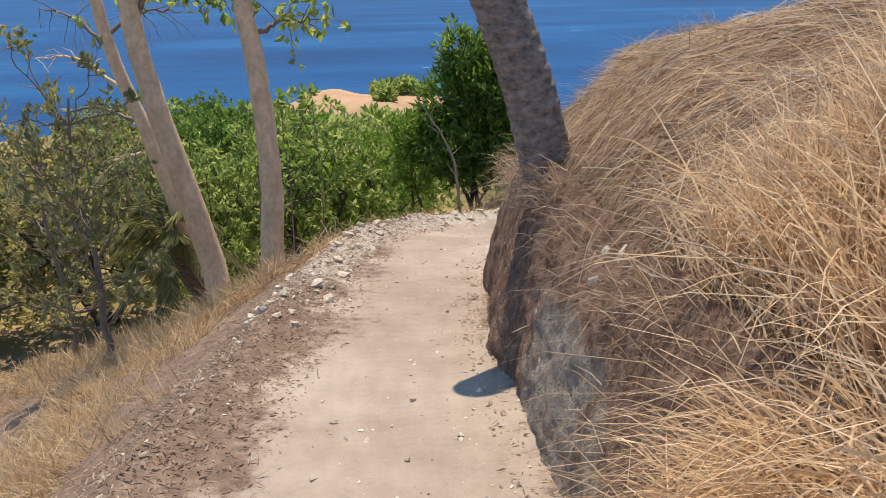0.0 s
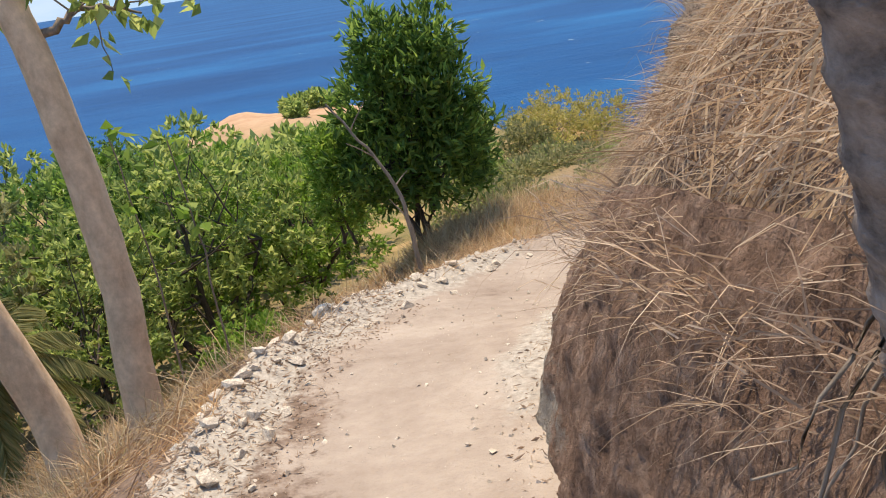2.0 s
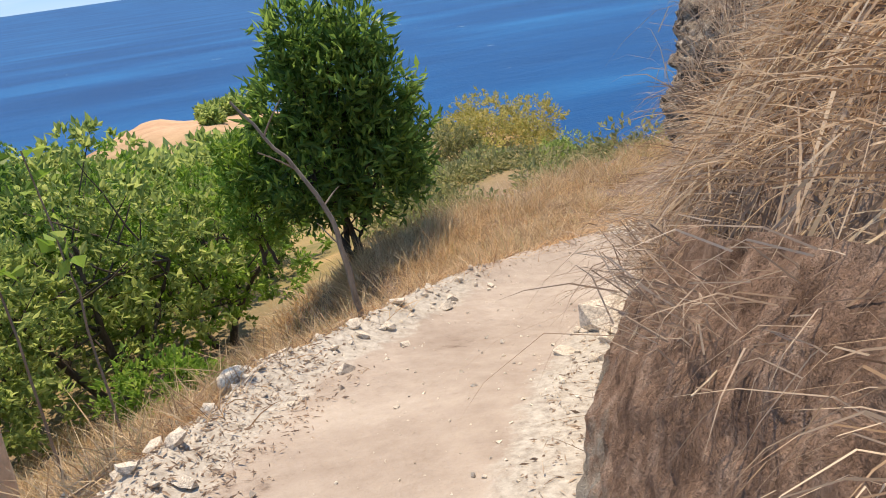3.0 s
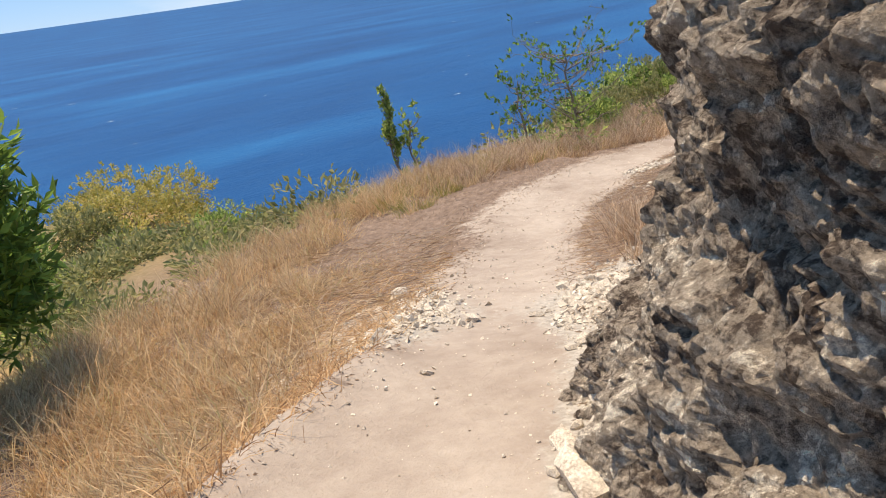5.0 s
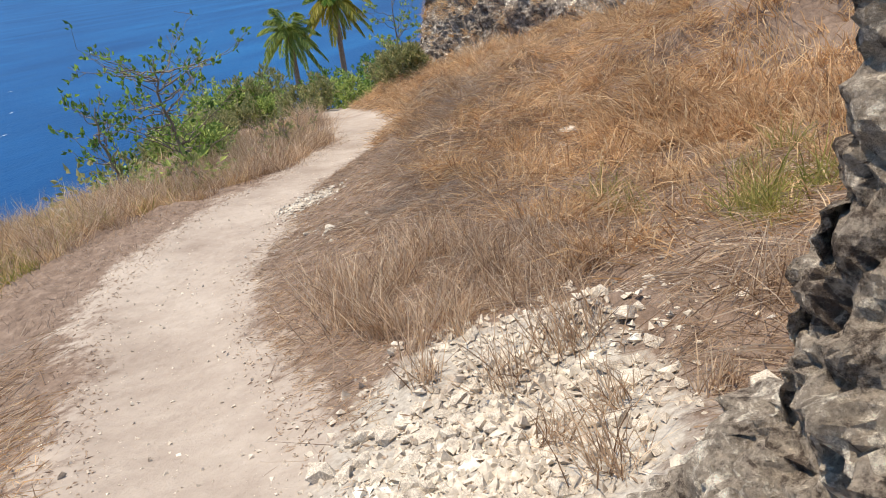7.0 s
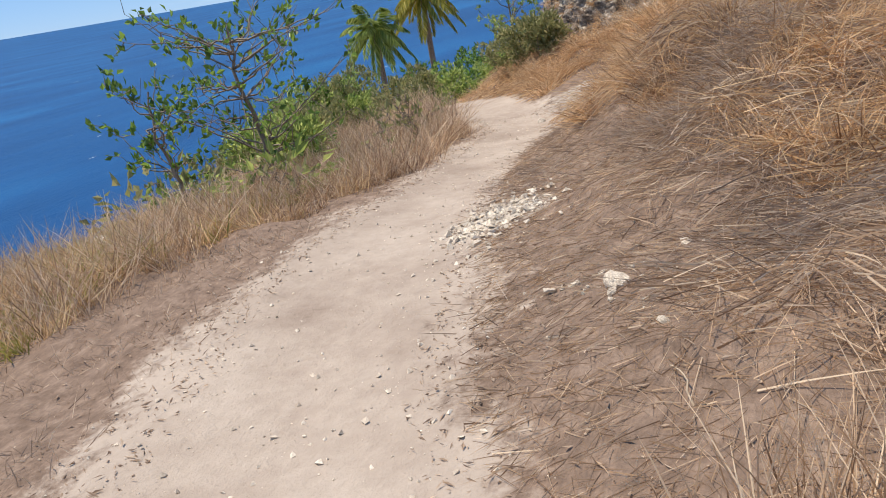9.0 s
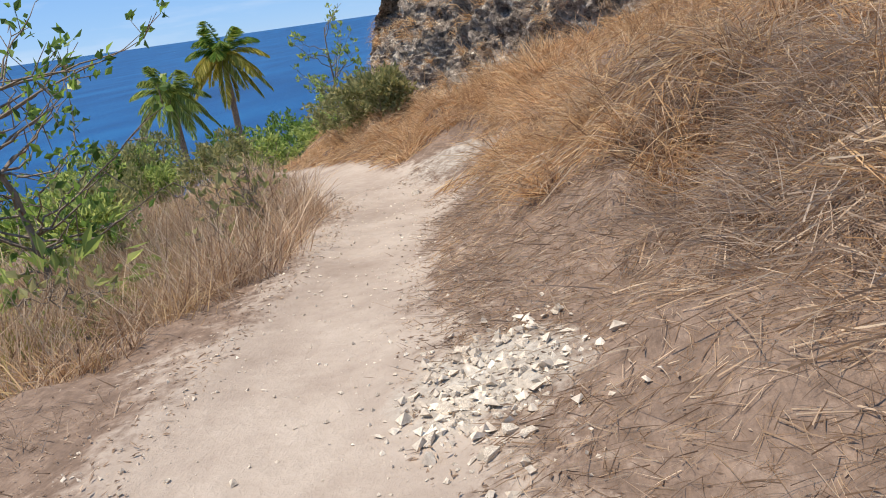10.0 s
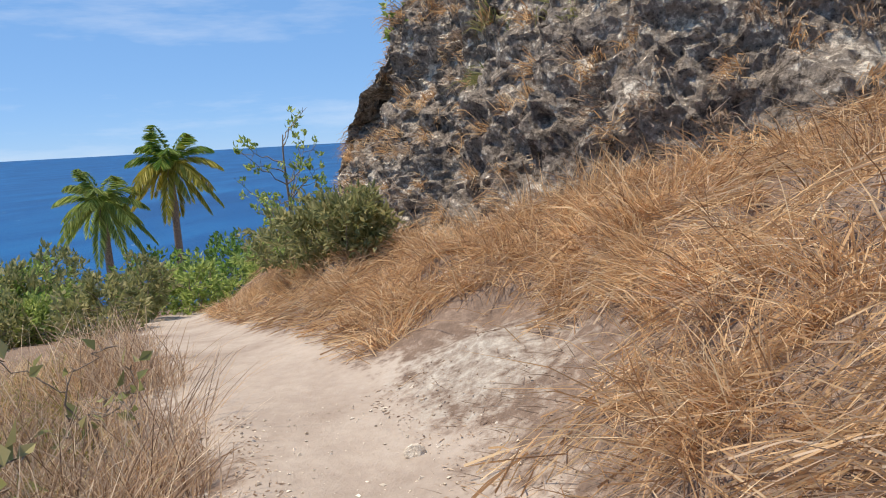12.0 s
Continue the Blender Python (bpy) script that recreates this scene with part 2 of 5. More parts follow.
def bark_mat(name, dark, pale, stretch=(3, 3, 0.6), scale=9.0, relief=0.5):
    m, n, l, b = mat(name, 0.85, 0.2)
    f, g = noise_node(n, l, scale, 7.0, 0.65, stretch), noise_node(n, l, scale * 4, 5.0, 0.7)
    col = mix(n, l, 0.4, ramp(n, l, f, [(0.3, dark), (0.7, pale)]), ramp(n, l, g, [(0.3, (0.7, 0.68, 0.66)), (0.7, (1.15, 1.13, 1.1))]), "MULTIPLY")
    l.new(col, b.inputs["Base Color"])
    bump(n, l, b, [(f, relief, 0.02), (g, 0.4, 0.006)])
    return m


def sea_mat():
    m, n, l, b = mat("sea", 0.4, 0.08)
    big, mid, chop = noise_node(n, l, 0.006, 5.0, 0.6, (1, 3.2, 1)), noise_node(n, l, 0.05, 5.0, 0.6, (1, 2.5, 1)), noise_node(n, l, 0.5, 6.0, 0.65, (1, 2, 1))
    col = ramp(n, l, big, [(0.3, (0.004, 0.045, 0.15)), (0.5, (0.006, 0.07, 0.21)), (0.7, (0.012, 0.12, 0.30))])
    col = mix(n, l, 0.35, col, ramp(n, l, mid, [(0.3, (0.7, 0.75, 0.8)), (0.7, (1.25, 1.2, 1.15))]), "MULTIPLY")
    caps = ramp(n, l, noise_node(n, l, 0.16, 3.0, 0.55, (0.5, 2.2, 1)), [(0.735, (0, 0, 0)), (0.76, (1, 1, 1))])
    col = mix(n, l, caps, col, (0.75, 0.8, 0.82))
    l.new(col, b.inputs["Base Color"])
    bump(n, l, b, [(mid, 0.25, 1.5), (chop, 0.5, 0.35)])
    return m


GROUND, SOIL, SEA = ground_mat(), soil_mat(), sea_mat()
ROCK = rock_mat("outcrop_limestone", (0.13, 0.10, 0.082), (0.46, 0.39, 0.32), (0.88, 0.81, 0.70), 8.0, 0.9, 0.09)
CLIFF = rock_mat("cliff_limestone", (0.11, 0.092, 0.08), (0.36, 0.31, 0.265), (0.82, 0.75, 0.65), 3.6, 1.5, 0.0)
STONE = rock_mat("chalky_stone", (0.44, 0.375, 0.31), (0.62, 0.55, 0.46), (0.76, 0.70, 0.60), 2.0, 0.06, 0.0)
PALE_BARK = bark_mat("pale_smooth_bark", (0.60, 0.41, 0.26), (0.92, 0.69, 0.46), (2, 2, 1.2), 5.0, 0.25)
PALM_BARK = bark_mat("ringed_palm_bark", (0.10, 0.08, 0.07), (0.44, 0.37, 0.325), (1.2, 1.2, 2.2), 13.0, 1.0)
TWIG = bark_mat("grey_twig", (0.17, 0.135, 0.105), (0.36, 0.30, 0.24))
DARK_BARK = bark_mat("dark_bark", (0.05, 0.04, 0.032), (0.15, 0.12, 0.095))
STALK = bark_mat("dead_stalk", (0.40, 0.31, 0.22), (0.68, 0.57, 0.43))

# ---- the lie of the land ----
# foot of the walker: x, y, z, trail's edge to the sea side, trail's edge to the hill side
TRAIL = np.array([
    (0.0, -600.0, 14.0, -1.0, 0.5), (0.0, -60.0, 6.0, -1.0, 0.5), (0.0, -9.0, 1.5, -1.0, 0.5), (0.0, -3.0, 0.5, -1.0, 0.5), (0.0, 0.0, 0.0, -1.05, 0.45), (-0.03, 1.3, -0.2, -1.1, 0.42),
    (-0.06, 2.6, -0.40, -1.12, 0.36), (-0.05, 4.13, -0.64, -1.05, 0.27), (0.1, 5.5, -0.82, -1.15, 0.2), (0.32, 6.74, -1.0, -1.2, 0.3),
    (0.62, 7.66, -1.22, -1.12, 0.45), (1.09, 8.48, -1.45, -0.95, 0.5), (1.62, 9.11, -1.64, -0.95, 0.5), (2.15, 9.61, -1.80, -0.9, 0.52),
    (3.26, 10.52, -2.1, -0.78, 0.55), (5.04, 12.05, -2.66, -0.75, 0.34), (6.55, 13.3, -3.06, -0.82, 0.3), (8.0, 14.25, -3.2, -0.95, 0.25),
    (9.2, 14.65, -3.26, -1.0, 0.3), (10.5, 15.0, -3.33, -1.0, 0.15), (12.4, 15.45, -3.5, -0.7, 0.25), (14.0, 15.8, -3.64, -0.5, 0.45),
    (15.7, 16.1, -3.76, -0.42, 0.55), (17.2, 16.9, -3.84, -0.4, 0.55), (19.0, 18.0, -3.96, -0.4, 0.5), (21.5, 19.4, -4.4, -0.4, 0.4), (26.0, 21.8, -5.2, -0.4, 0.4),
    (33.0, 23.5, -6.3, -0.4, 0.4), (46.0, 23.0, -9.0, -0.4, 0.4), (90.0, 12.0, -13.0, -0.4, 0.4), (900.0, -300.0, -13.0, -0.4, 0.4)])
SEG = np.hypot(*(TRAIL[1:, :2] - TRAIL[:-1, :2]).T)
RUN = np.concatenate([[0], np.cumsum(SEG)])  # metres along the trail
SEA_LEVEL = -25.0


def smooth(a, b, v):
    t = np.clip((v - a) / (b - a), 0, 1)
    return t * t * (3 - 2 * t)


def station(x, y):
    """Metres along the trail, metres to its right, trail's height and edges, for arrays of places."""
    best = np.full(x.shape, 1e9)
    out = np.zeros((5,) + x.shape)
    for i in range(len(TRAIL) - 1):
        a, b = TRAIL[i], TRAIL[i + 1]
        d = b[:2] - a[:2]
        w = np.clip(((x - a[0]) * d[0] + (y - a[1]) * d[1]) / (d @ d), 0, 1)
        ex, ey = x - a[0] - d[0] * w, y - a[1] - d[1] * w
        dist = np.hypot(ex, ey)
        side = np.where(ex * d[1] - ey * d[0] >= 0, dist, -dist)
        nearer = dist < best
        best = np.where(nearer, dist, best)
        for k, v in enumerate((RUN[i] + SEG[i] * w, side, a[2] + (b[2] - a[2]) * w, a[3] + (b[3] - a[3]) * w, a[4] + (b[4] - a[4]) * w)):
            out[k] = np.where(nearer, v, out[k])
    return out


def at_station(s, u):
    """x, y of a place s metres along the trail and u to its right."""
    x, y = np.interp(s, RUN, TRAIL[:, 0]), np.interp(s, RUN, TRAIL[:, 1])
    dx = np.interp(s + 0.5, RUN, TRAIL[:, 0]) - np.interp(s - 0.5, RUN, TRAIL[:, 0])
    dy = np.interp(s + 0.5, RUN, TRAIL[:, 1]) - np.interp(s - 0.5, RUN, TRAIL[:, 1])
    k = np.hypot(dx, dy) + 1e-9
    return x + u * dy / k, y - u * dx / k


def lattice(x, y, seed):
    """Cheap smooth value noise, -1 to 1."""
    rng = np.random.RandomState(seed)
    table = rng.rand(256, 256) * 2 - 1
    xi, yi = np.floor(x).astype(int), np.floor(y).astype(int)
    fx, fy = x - xi, y - yi
    fx, fy = fx * fx * (3 - 2 * fx), fy * fy * (3 - 2 * fy)
    p = lambda i, j: table[i % 256, j % 256]
    return (p(xi, yi) * (1 - fx) + p(xi + 1, yi) * fx) * (1 - fy) + (p(xi, yi + 1) * (1 - fx) + p(xi + 1, yi + 1) * fx) * fy


def rough(x, y, scale, seed, octaves=4):
    v, amp = 0, 1.0
    for k in range(octaves):
        v, amp = v + amp * lattice(x / scale * 2 ** k, y / scale * 2 ** k, seed + k), amp * 0.5
    return v


# along the trail: height of the cut face on the hill side, and how steeply the hill goes on above it
S0 = RUN[4]
CUT_AT = np.array([-9, 0, 2.5, 4, 5.5, 6.7, 7.7, 8.6, 10.2, 11.3, 12.0, 30]) + S0
CUT_H = np.array([0.6, 0.65, 0.85, 1.0, 1.0, 0.85, 0.8, 0.9, 1.2, 1.2, 0.0, 0.0])
RISE_AT = np.array([-9, 3, 5, 7, 11, 12.4, 14, 17, 20.5, 22.5, 26, 28.5, 60]) + S0
RISE = np.array([0.7, 0.7, 0.9, 1.2, 1.2, 0.25, 0.16, 0.16, 0.22, 0.42, 0.42, 0.2, 0.2])
BACK_AT = np.array([-9, 7.6, 9.0, 11.2, 12.2, 30]) + S0
BACK = np.array([0.16, 0.16, 0.75, 0.75, 0.0, 0])


def land(x, y):
    """Height of the ground, and what lies on it."""
    s, u, z, left, right = station(x, y)
    fall = np.clip(left - u, 0, None)
    # sea side: a lip, a first slope, a shelf further on, then away
    on = smooth(9.5 + S0, 15 + S0, s)
    shelf = 0.62 * np.clip(fall, 0, 2.5) * (1 - on) + 0.13 * np.clip(fall, 0, 4.2) * on
    past = np.clip(fall - (2.5 + 1.7 * smooth(0.3, 0.62, on)), 0, None)
    shelf = shelf + (0.42 * (1 - on) + 0.8 * on) * past
    # valley straight ahead, steep coast further round
    bearing = np.degrees(np.arctan2(x, y - 4))
    r = np.hypot(x, y - 4)
    valley = -5.5 - 5.0 * smooth(10, 40, r) - 5 * smooth(40, 90, r) - 14 * smooth(90, 175, r)
    coast = -3.6 - 6 * smooth(14, 34, r) - 22 * smooth(32, 110, r)
    w = smooth(4, 20, bearing)
    away = valley * (1 - w) + coast * w
    hill = 4.2 * np.exp(-(((bearing + 5.5) / 7.0) ** 4) - ((r - 126) / 26) ** 2) + 3.0 * np.exp(-(((bearing - 14) / 7) ** 2) - ((r - 36) / 12) ** 2)
    low = z - shelf
    k = smooth(3.0, 11.0, fall)
    ground_left = low * (1 - k) + np.maximum(low, away + hill) * k
    ground_left = np.where(fall > 11, away + hill, ground_left)
    # hill side
    up = np.clip(u - right, 0, None)
    cut, rise = np.interp(s, CUT_AT, CUT_H), np.interp(s, RISE_AT, RISE)
    up = np.clip(up - np.interp(s, BACK_AT, BACK), 0, None)
    wide = 7 * (1 - np.exp(-up / 7))
    steep = np.clip(up - 0.25, 0, 0.65)
    bank = cut * smooth(0.06, 0.34, up) + np.where(cut > 0.05, rise * steep + np.where(s < 6 + S0, 0.32, np.minimum(rise, 0.42)) * np.clip(wide - 0.9, 0, None), rise * wide)
    h = np.where(u < left, ground_left, z + bank)
    # heaps of old grass on the hill side
    heap = smooth(0.35, 1.5, u - right) * (smooth(18.5 + S0, 21 + S0, s) * 0.2 + smooth(12.6 + S0, 14 + S0, s) * 0.05) * smooth(16, 9, u)
    heap = heap * (1 - np.exp(-((x - 17.0) ** 2 + (y - 15.3) ** 2) / 1.3))
    h = h + np.where(u > right, heap * (1 + lattice(x / 0.8, y / 0.8, 41) + 0.5 * lattice(x / 0.4, y / 0.4, 42)), 0)
    inside = (u >= left) & (u <= right)
    mid = (u - (left + right) / 2) / ((right - left) / 2)
    h = h - np.where(inside, 0.04 * (1 - mid ** 2), 0)
    h = h + 0.07 * np.exp(-((u - left + 0.05) / 0.16) ** 2) * (1 - on)
    near = smooth(30, 12, np.abs(u))
    out = 1 - smooth(0.1, 0.9, np.clip(np.maximum(left - u, u - right), 0, None))
    h = h + near * (0.012 + 0.05 * (1 - out)) * rough(x, y, 0.5, 5) + near * (1 - out) * 0.05 * rough(x, y, 1.7, 11)
    h = h + smooth(8, 40, fall) * 0.8 * rough(x, y, 9, 21)
    return h, s, u, left, right, bearing, r


def height(x, y):
    return land(np.atleast_1d(np.asarray(x, float)), np.atleast_1d(np.asarray(y, float)))[0]


def ground_z(x, y):
    return float(height(x, y)[0])

# ---- mesh tools ----


def mesh_from(name, co, faces_by_size, material, shade=False):
    """A mesh from arrays: places, and one array of corners for each face size."""
    me = bpy.data.meshes.new(name)
    me.vertices.add(len(co))
    me.vertices.foreach_set("co", np.asarray(co, dtype=np.float32).ravel())
    flat = np.concatenate([f.ravel() for f in faces_by_size]).astype(np.int32)
    totals = np.concatenate([np.full(len(f), f.shape[1], dtype=np.int32) for f in faces_by_size])
    me.loops.add(len(flat))
    me.loops.foreach_set("vertex_index", flat)
    me.polygons.add(len(totals))
    me.polygons.foreach_set("loop_start", np.concatenate([[0], np.cumsum(totals)[:-1]]).astype(np.int32))
    me.polygons.foreach_set("loop_total", totals)
    me.polygons.foreach_set("use_smooth", np.full(len(totals), shade))
    me.update(calc_edges=True)
    me.materials.append(material)
    return me


def sheet_faces(rows, cols, offset=0):
    i = np.arange(rows - 1)[:, None] * cols + np.arange(cols - 1)[None, :] + offset
    return np.stack([i, i + 1, i + cols + 1, i + cols], axis=-1).reshape(-1, 4)


def floats(me, name, values):
    me.attributes.new(name, "FLOAT", "POINT").data.foreach_set("value", np.asarray(values, dtype=np.float32).ravel())


def child(name, me, parent, label=""):
    ob = new(name, me)
    ob.parent = parent
    return tagged(ob, label)


def tubes(paths, sides=7):
    """Round limbs joined into one set of arrays: each path is rows of x, y, z, radius."""
    cos, faces, base = [], [], 0
    ang = np.linspace(0, 2 * math.pi, sides, endpoint=False)
    for path in paths:
        p = np.asarray(path, float)
        d = np.gradient(p[:, :3], axis=0)
        d /= np.linalg.norm(d, axis=1)[:, None] + 1e-9
        ref = np.where(np.abs(d[:, 2:3]) > 0.9, np.array([[1.0, 0, 0]]), np.array([[0, 0, 1.0]]))
        a = np.cross(d, ref)
        a /= np.linalg.norm(a, axis=1)[:, None] + 1e-9
        b = np.cross(d, a)
        ring = p[:, None, :3] + p[:, None, 3:4] * (np.cos(ang)[None, :, None] * a[:, None] + np.sin(ang)[None, :, None] * b[:, None])
        n = len(p)
        cos.append(ring.reshape(-1, 3))
        i = np.arange(n - 1)[:, None] * sides + np.arange(sides)[None]
        j = np.arange(n - 1)[:, None] * sides + (np.arange(sides)[None] + 1) % sides
        faces.append(np.stack([i, j, j + sides, i + sides], -1).reshape(-1, 4) + base)
        base += n * sides
    return np.concatenate(cos), np.concatenate(faces)


def limb(points, r0, r1, steps=14, wobble=0.0, rng=None):
    """A smooth limb through points, tapering."""
    p = np.asarray(points, float)
    t = np.concatenate([[0], np.cumsum(np.linalg.norm(p[1:] - p[:-1], axis=1))])
    q = np.linspace(0, t[-1], steps)
    c = np.stack([np.interp(q, t, p[:, k]) for k in range(3)], 1)
    for _ in range(2):
        c[1:-1] = (c[:-2] + 2 * c[1:-1] + c[2:]) / 4
    if wobble:
        c[1:-1] += rng.randn(steps - 2, 3) * wobble
    return np.concatenate([c, np.linspace(r0, r1, steps)[:, None]], 1)


def limb_mesh(name, paths, material, sides=8):
    co, f = tubes(paths, sides)
    return mesh_from(name, co, [f], material, True)


def unit(v):
    return v / (np.linalg.norm(v, axis=-1, keepdims=True) + 1e-9)


def blades(name, base, aim, length, width, droop, material, rng):
    """Grass: each blade three segments, bending under its own weight."""
    n = len(base)
    fine = width.mean() < 0.0061
    aim = unit(aim)
    flat = unit(np.stack([rng.randn(n), rng.randn(n), np.zeros(n)], 1))
    side = unit(np.cross(aim, flat) + 0.3 * flat) * width[:, None] * 0.5
    sag = np.stack([np.zeros(n), np.zeros(n), -droop], 1)
    bend = flat * (rng.rand(n, 1) * 0.4)
    pts = []
    for t, k in (((0.0, 1.0), (0.4, 0.85), (0.75, 0.55), (1.0, 0.0)) if fine else ((0.0, 1.0), (0.55, 0.8), (1.0, 0.0))):
        c = base + length[:, None] * (aim * t + (sag + bend) * t * t)
        pts += [c - side * k, c + side * k] if k else [c]
    co = np.stack(pts, 1).reshape(-1, 3)
    if not fine:
        i = np.arange(n)[:, None] * 5
        return mesh_from(name, co, [i + np.array([[0, 1, 3, 2]]), i + np.array([[2, 3, 4]])], material)
    i = np.arange(n)[:, None] * 7
    quads = np.concatenate([i + np.array([[0, 1, 3, 2]]), i + np.array([[2, 3, 5, 4]])])
    tris = i + np.array([[4, 5, 6]])
    return mesh_from(name, co, [quads, tris], material)


def leaves(name, base, aim, length, width, material, rng):
    """Leaves, each one folded blade of four corners and a midrib."""
    n = len(base)
    aim = unit(aim)
    side = unit(np.cross(aim, rng.randn(n, 3))) * width[:, None] * 0.5
    up = unit(np.cross(side, aim)) * width[:, None] * 0.18
    L = length[:, None] * aim
    co = np.stack([base, base + 0.45 * L + side + up, base + L - up, base + 0.45 * L - side + up], 1).reshape(-1, 3)
    i = np.arange(n)[:, None] * 4
    return mesh_from(name, co, [np.concatenate([i + np.array([[0, 1, 2]]), i + np.array([[0, 2, 3]])])], material)


def thing(name, x, y, z, label, category, group="", kind=""):
    ob = new(name)
    ob.location = (x, y, z)
    ob.empty_display_size = 0.2
    return tagged(ob, label, category, group, kind)


# ---- ground, sea ----


def axis(lo, hi, step, far):
    a = list(np.arange(lo, hi + step / 2, step))
    d, v = step, hi
    while v < far:
        d *= 1.09
        v += d
        a.append(v)
    d, v = step, lo
    while v > -far:
        d *= 1.09
        v -= d
        a.insert(0, v)
    return np.array(a)


gx, gy = axis(-2.5, 19.5, 0.1, 4300), axis(0.0, 18.0, 0.1, 4300)
GX, GY = np.meshgrid(gx, gy)
GZ, gs, gu, gl, gr, gb, gd = land(GX, GY)
ground_me = mesh_from("ground", np.stack([GX, GY, np.maximum(GZ, -60)], -1).reshape(-1, 3), [sheet_faces(*GX.shape)], GROUND, True)
worn = gl + 0.5 * smooth(8.5 + S0, 6.0 + S0, gs)
out_of_trail = np.maximum(worn - gu, gu - gr)
floats(ground_me, "dirt", np.clip(0.7 - 1.2 * out_of_trail, 0, 1))
floats(ground_me, "far", smooth(7, 13, np.abs(gu + 0.5)))
floats(ground_me, "hill", np.clip(np.exp(-(((gb + 5.5) / 8.5) ** 2) - ((gd - 125) / 32) ** 2) * 1.6, 0, 1))


def patch(x, y, r):
    return np.exp(-((GX - x) ** 2 + (GY - y) ** 2) / (r * r))


berm = np.exp(-((gu - gl - 0.05) / 0.28) ** 2) * smooth(4 + S0, 6 + S0, gs) * smooth(10.5 + S0, 9 + S0, gs)
foot = np.exp(-((gu - gr + 0.05) / 0.22) ** 2) * smooth(5 + S0, 7 + S0, gs) * smooth(13.4 + S0, 12 + S0, gs)
floats(ground_me, "rubble", np.clip(berm * 0.85 + foot * 0.8 + patch(3.55, 12.3, 0.75) + patch(2.9, 11.75, 0.6) + patch(4.7, 10.7, 0.75) + patch(5.5, 11.0, 0.6) + 0.8 * patch(10.6, 14.6, 0.45)
                                    + 0.37 * patch(16.5, 15.35, 1.0) + 0.35 * patch(17.5, 15.75, 0.9), 0, 1))
tagged(new("ground", ground_me), "dusty pale dirt trail across a dry brown hillside above the sea", "ground", kind="structure")

sr = np.concatenate([np.linspace(0, 400, 40), np.geomspace(420, 4950, 40)])
sa = np.linspace(0, 2 * math.pi, 97)
sea_co = np.stack([np.outer(sr, np.cos(sa)), np.outer(sr, np.sin(sa)), np.repeat((SEA_LEVEL + 75 * smooth(1200, 4950, sr))[:, None], len(sa), 1)], -1)
tagged(new("water", mesh_from("water", sea_co.reshape(-1, 3), [sheet_faces(len(sr), len(sa))[:, ::-1]], SEA, True)),
       "open deep blue sea with scattered white wave crests", "sea", kind="structure")

# ---- cut bank, outcrop, cliff: faces lofted along their feet ----


def spline(points, step):
    p = np.asarray(points, float)
    t = np.concatenate([[0], np.cumsum(np.linalg.norm(p[1:, :2] - p[:-1, :2], axis=1))])
    q = np.arange(0, t[-1], step)
    c = np.stack([np.interp(q, t, p[:, k]) for k in range(p.shape[1])], 1)
    for _ in range(int(0.35 / step)):
        c[1:-1] = (c[:-2] + 2 * c[1:-1] + c[2:]) / 4
    return c


def loft(foot, profile, dv, relief, low=9.0):
    """foot: rows of x, y, height of the face. profile(v, height): metres inward and up. relief: outward metres at a place."""
    d = np.gradient(foot[:, :2], axis=0)
    d = unit(d)
    inward = np.stack([d[:, 1], -d[:, 0]], 1)
    v = np.arange(0, 1 + dv / 2, dv)
    base = np.minimum(height(foot[:, 0], foot[:, 1]), station(foot[:, 0], foot[:, 1])[2] + low) - 0.08
    co = np.zeros((len(foot), len(v), 3))
    for k, vv in enumerate(v):
        inn, upw = profile(vv, foot[:, 2])
        co[:, k, 0], co[:, k, 1] = foot[:, 0] + inward[:, 0] * inn, foot[:, 1] + inward[:, 1] * inn
        co[:, k, 2] = base + upw
    for i in range(len(foot)):
        ix, iy = inward[i]
        for k in range(len(v)):
            x, y, z = co[i, k]
            h = relief(x, y, z, v[k])
            co[i, k] = (x - ix * h, y - iy * h, z + 0.25 * h)
    return co


def noise3(x, y, z, scale, octaves=4):
    return noise.fractal(Vector((x / scale, y / scale, z / scale)), 0.8, 2.1, octaves)


def blocks(x, y, z, scale):
    """Broken, blocky stone: cells with a step from one to the next."""
    dist, pts = noise.voronoi(Vector((x / scale, y / scale, z / scale * 1.3)))
    p = pts[0]
    return (math.sin(p[0] * 12.9 + p[1] * 78.2 + p[2] * 37.7) * 0.5) - 0.35 * smooth(0.12, 0.0, dist[1] - dist[0])


def crag(x, y, z, scale, octaves=4):
    """Sharp-crested stone, about -0.5 to 0.5."""
    return noise.ridged_multi_fractal(Vector((x / scale, y / scale, z / scale)), 0.9, 2.2, octaves, 1.0, 2.0) * 0.5 - 0.6


def beds(x, y, z, thick):
    """Bedded stone: worn courses that jut and fall back, broken off along the face."""
    w = z / thick + 0.7 * noise3(x, y, z, thick * 2.5, 3)
    t = w - math.floor(w)
    return (t * t - 0.35) * (0.6 + noise3(x + 3, y, z, thick * 1.6, 3))


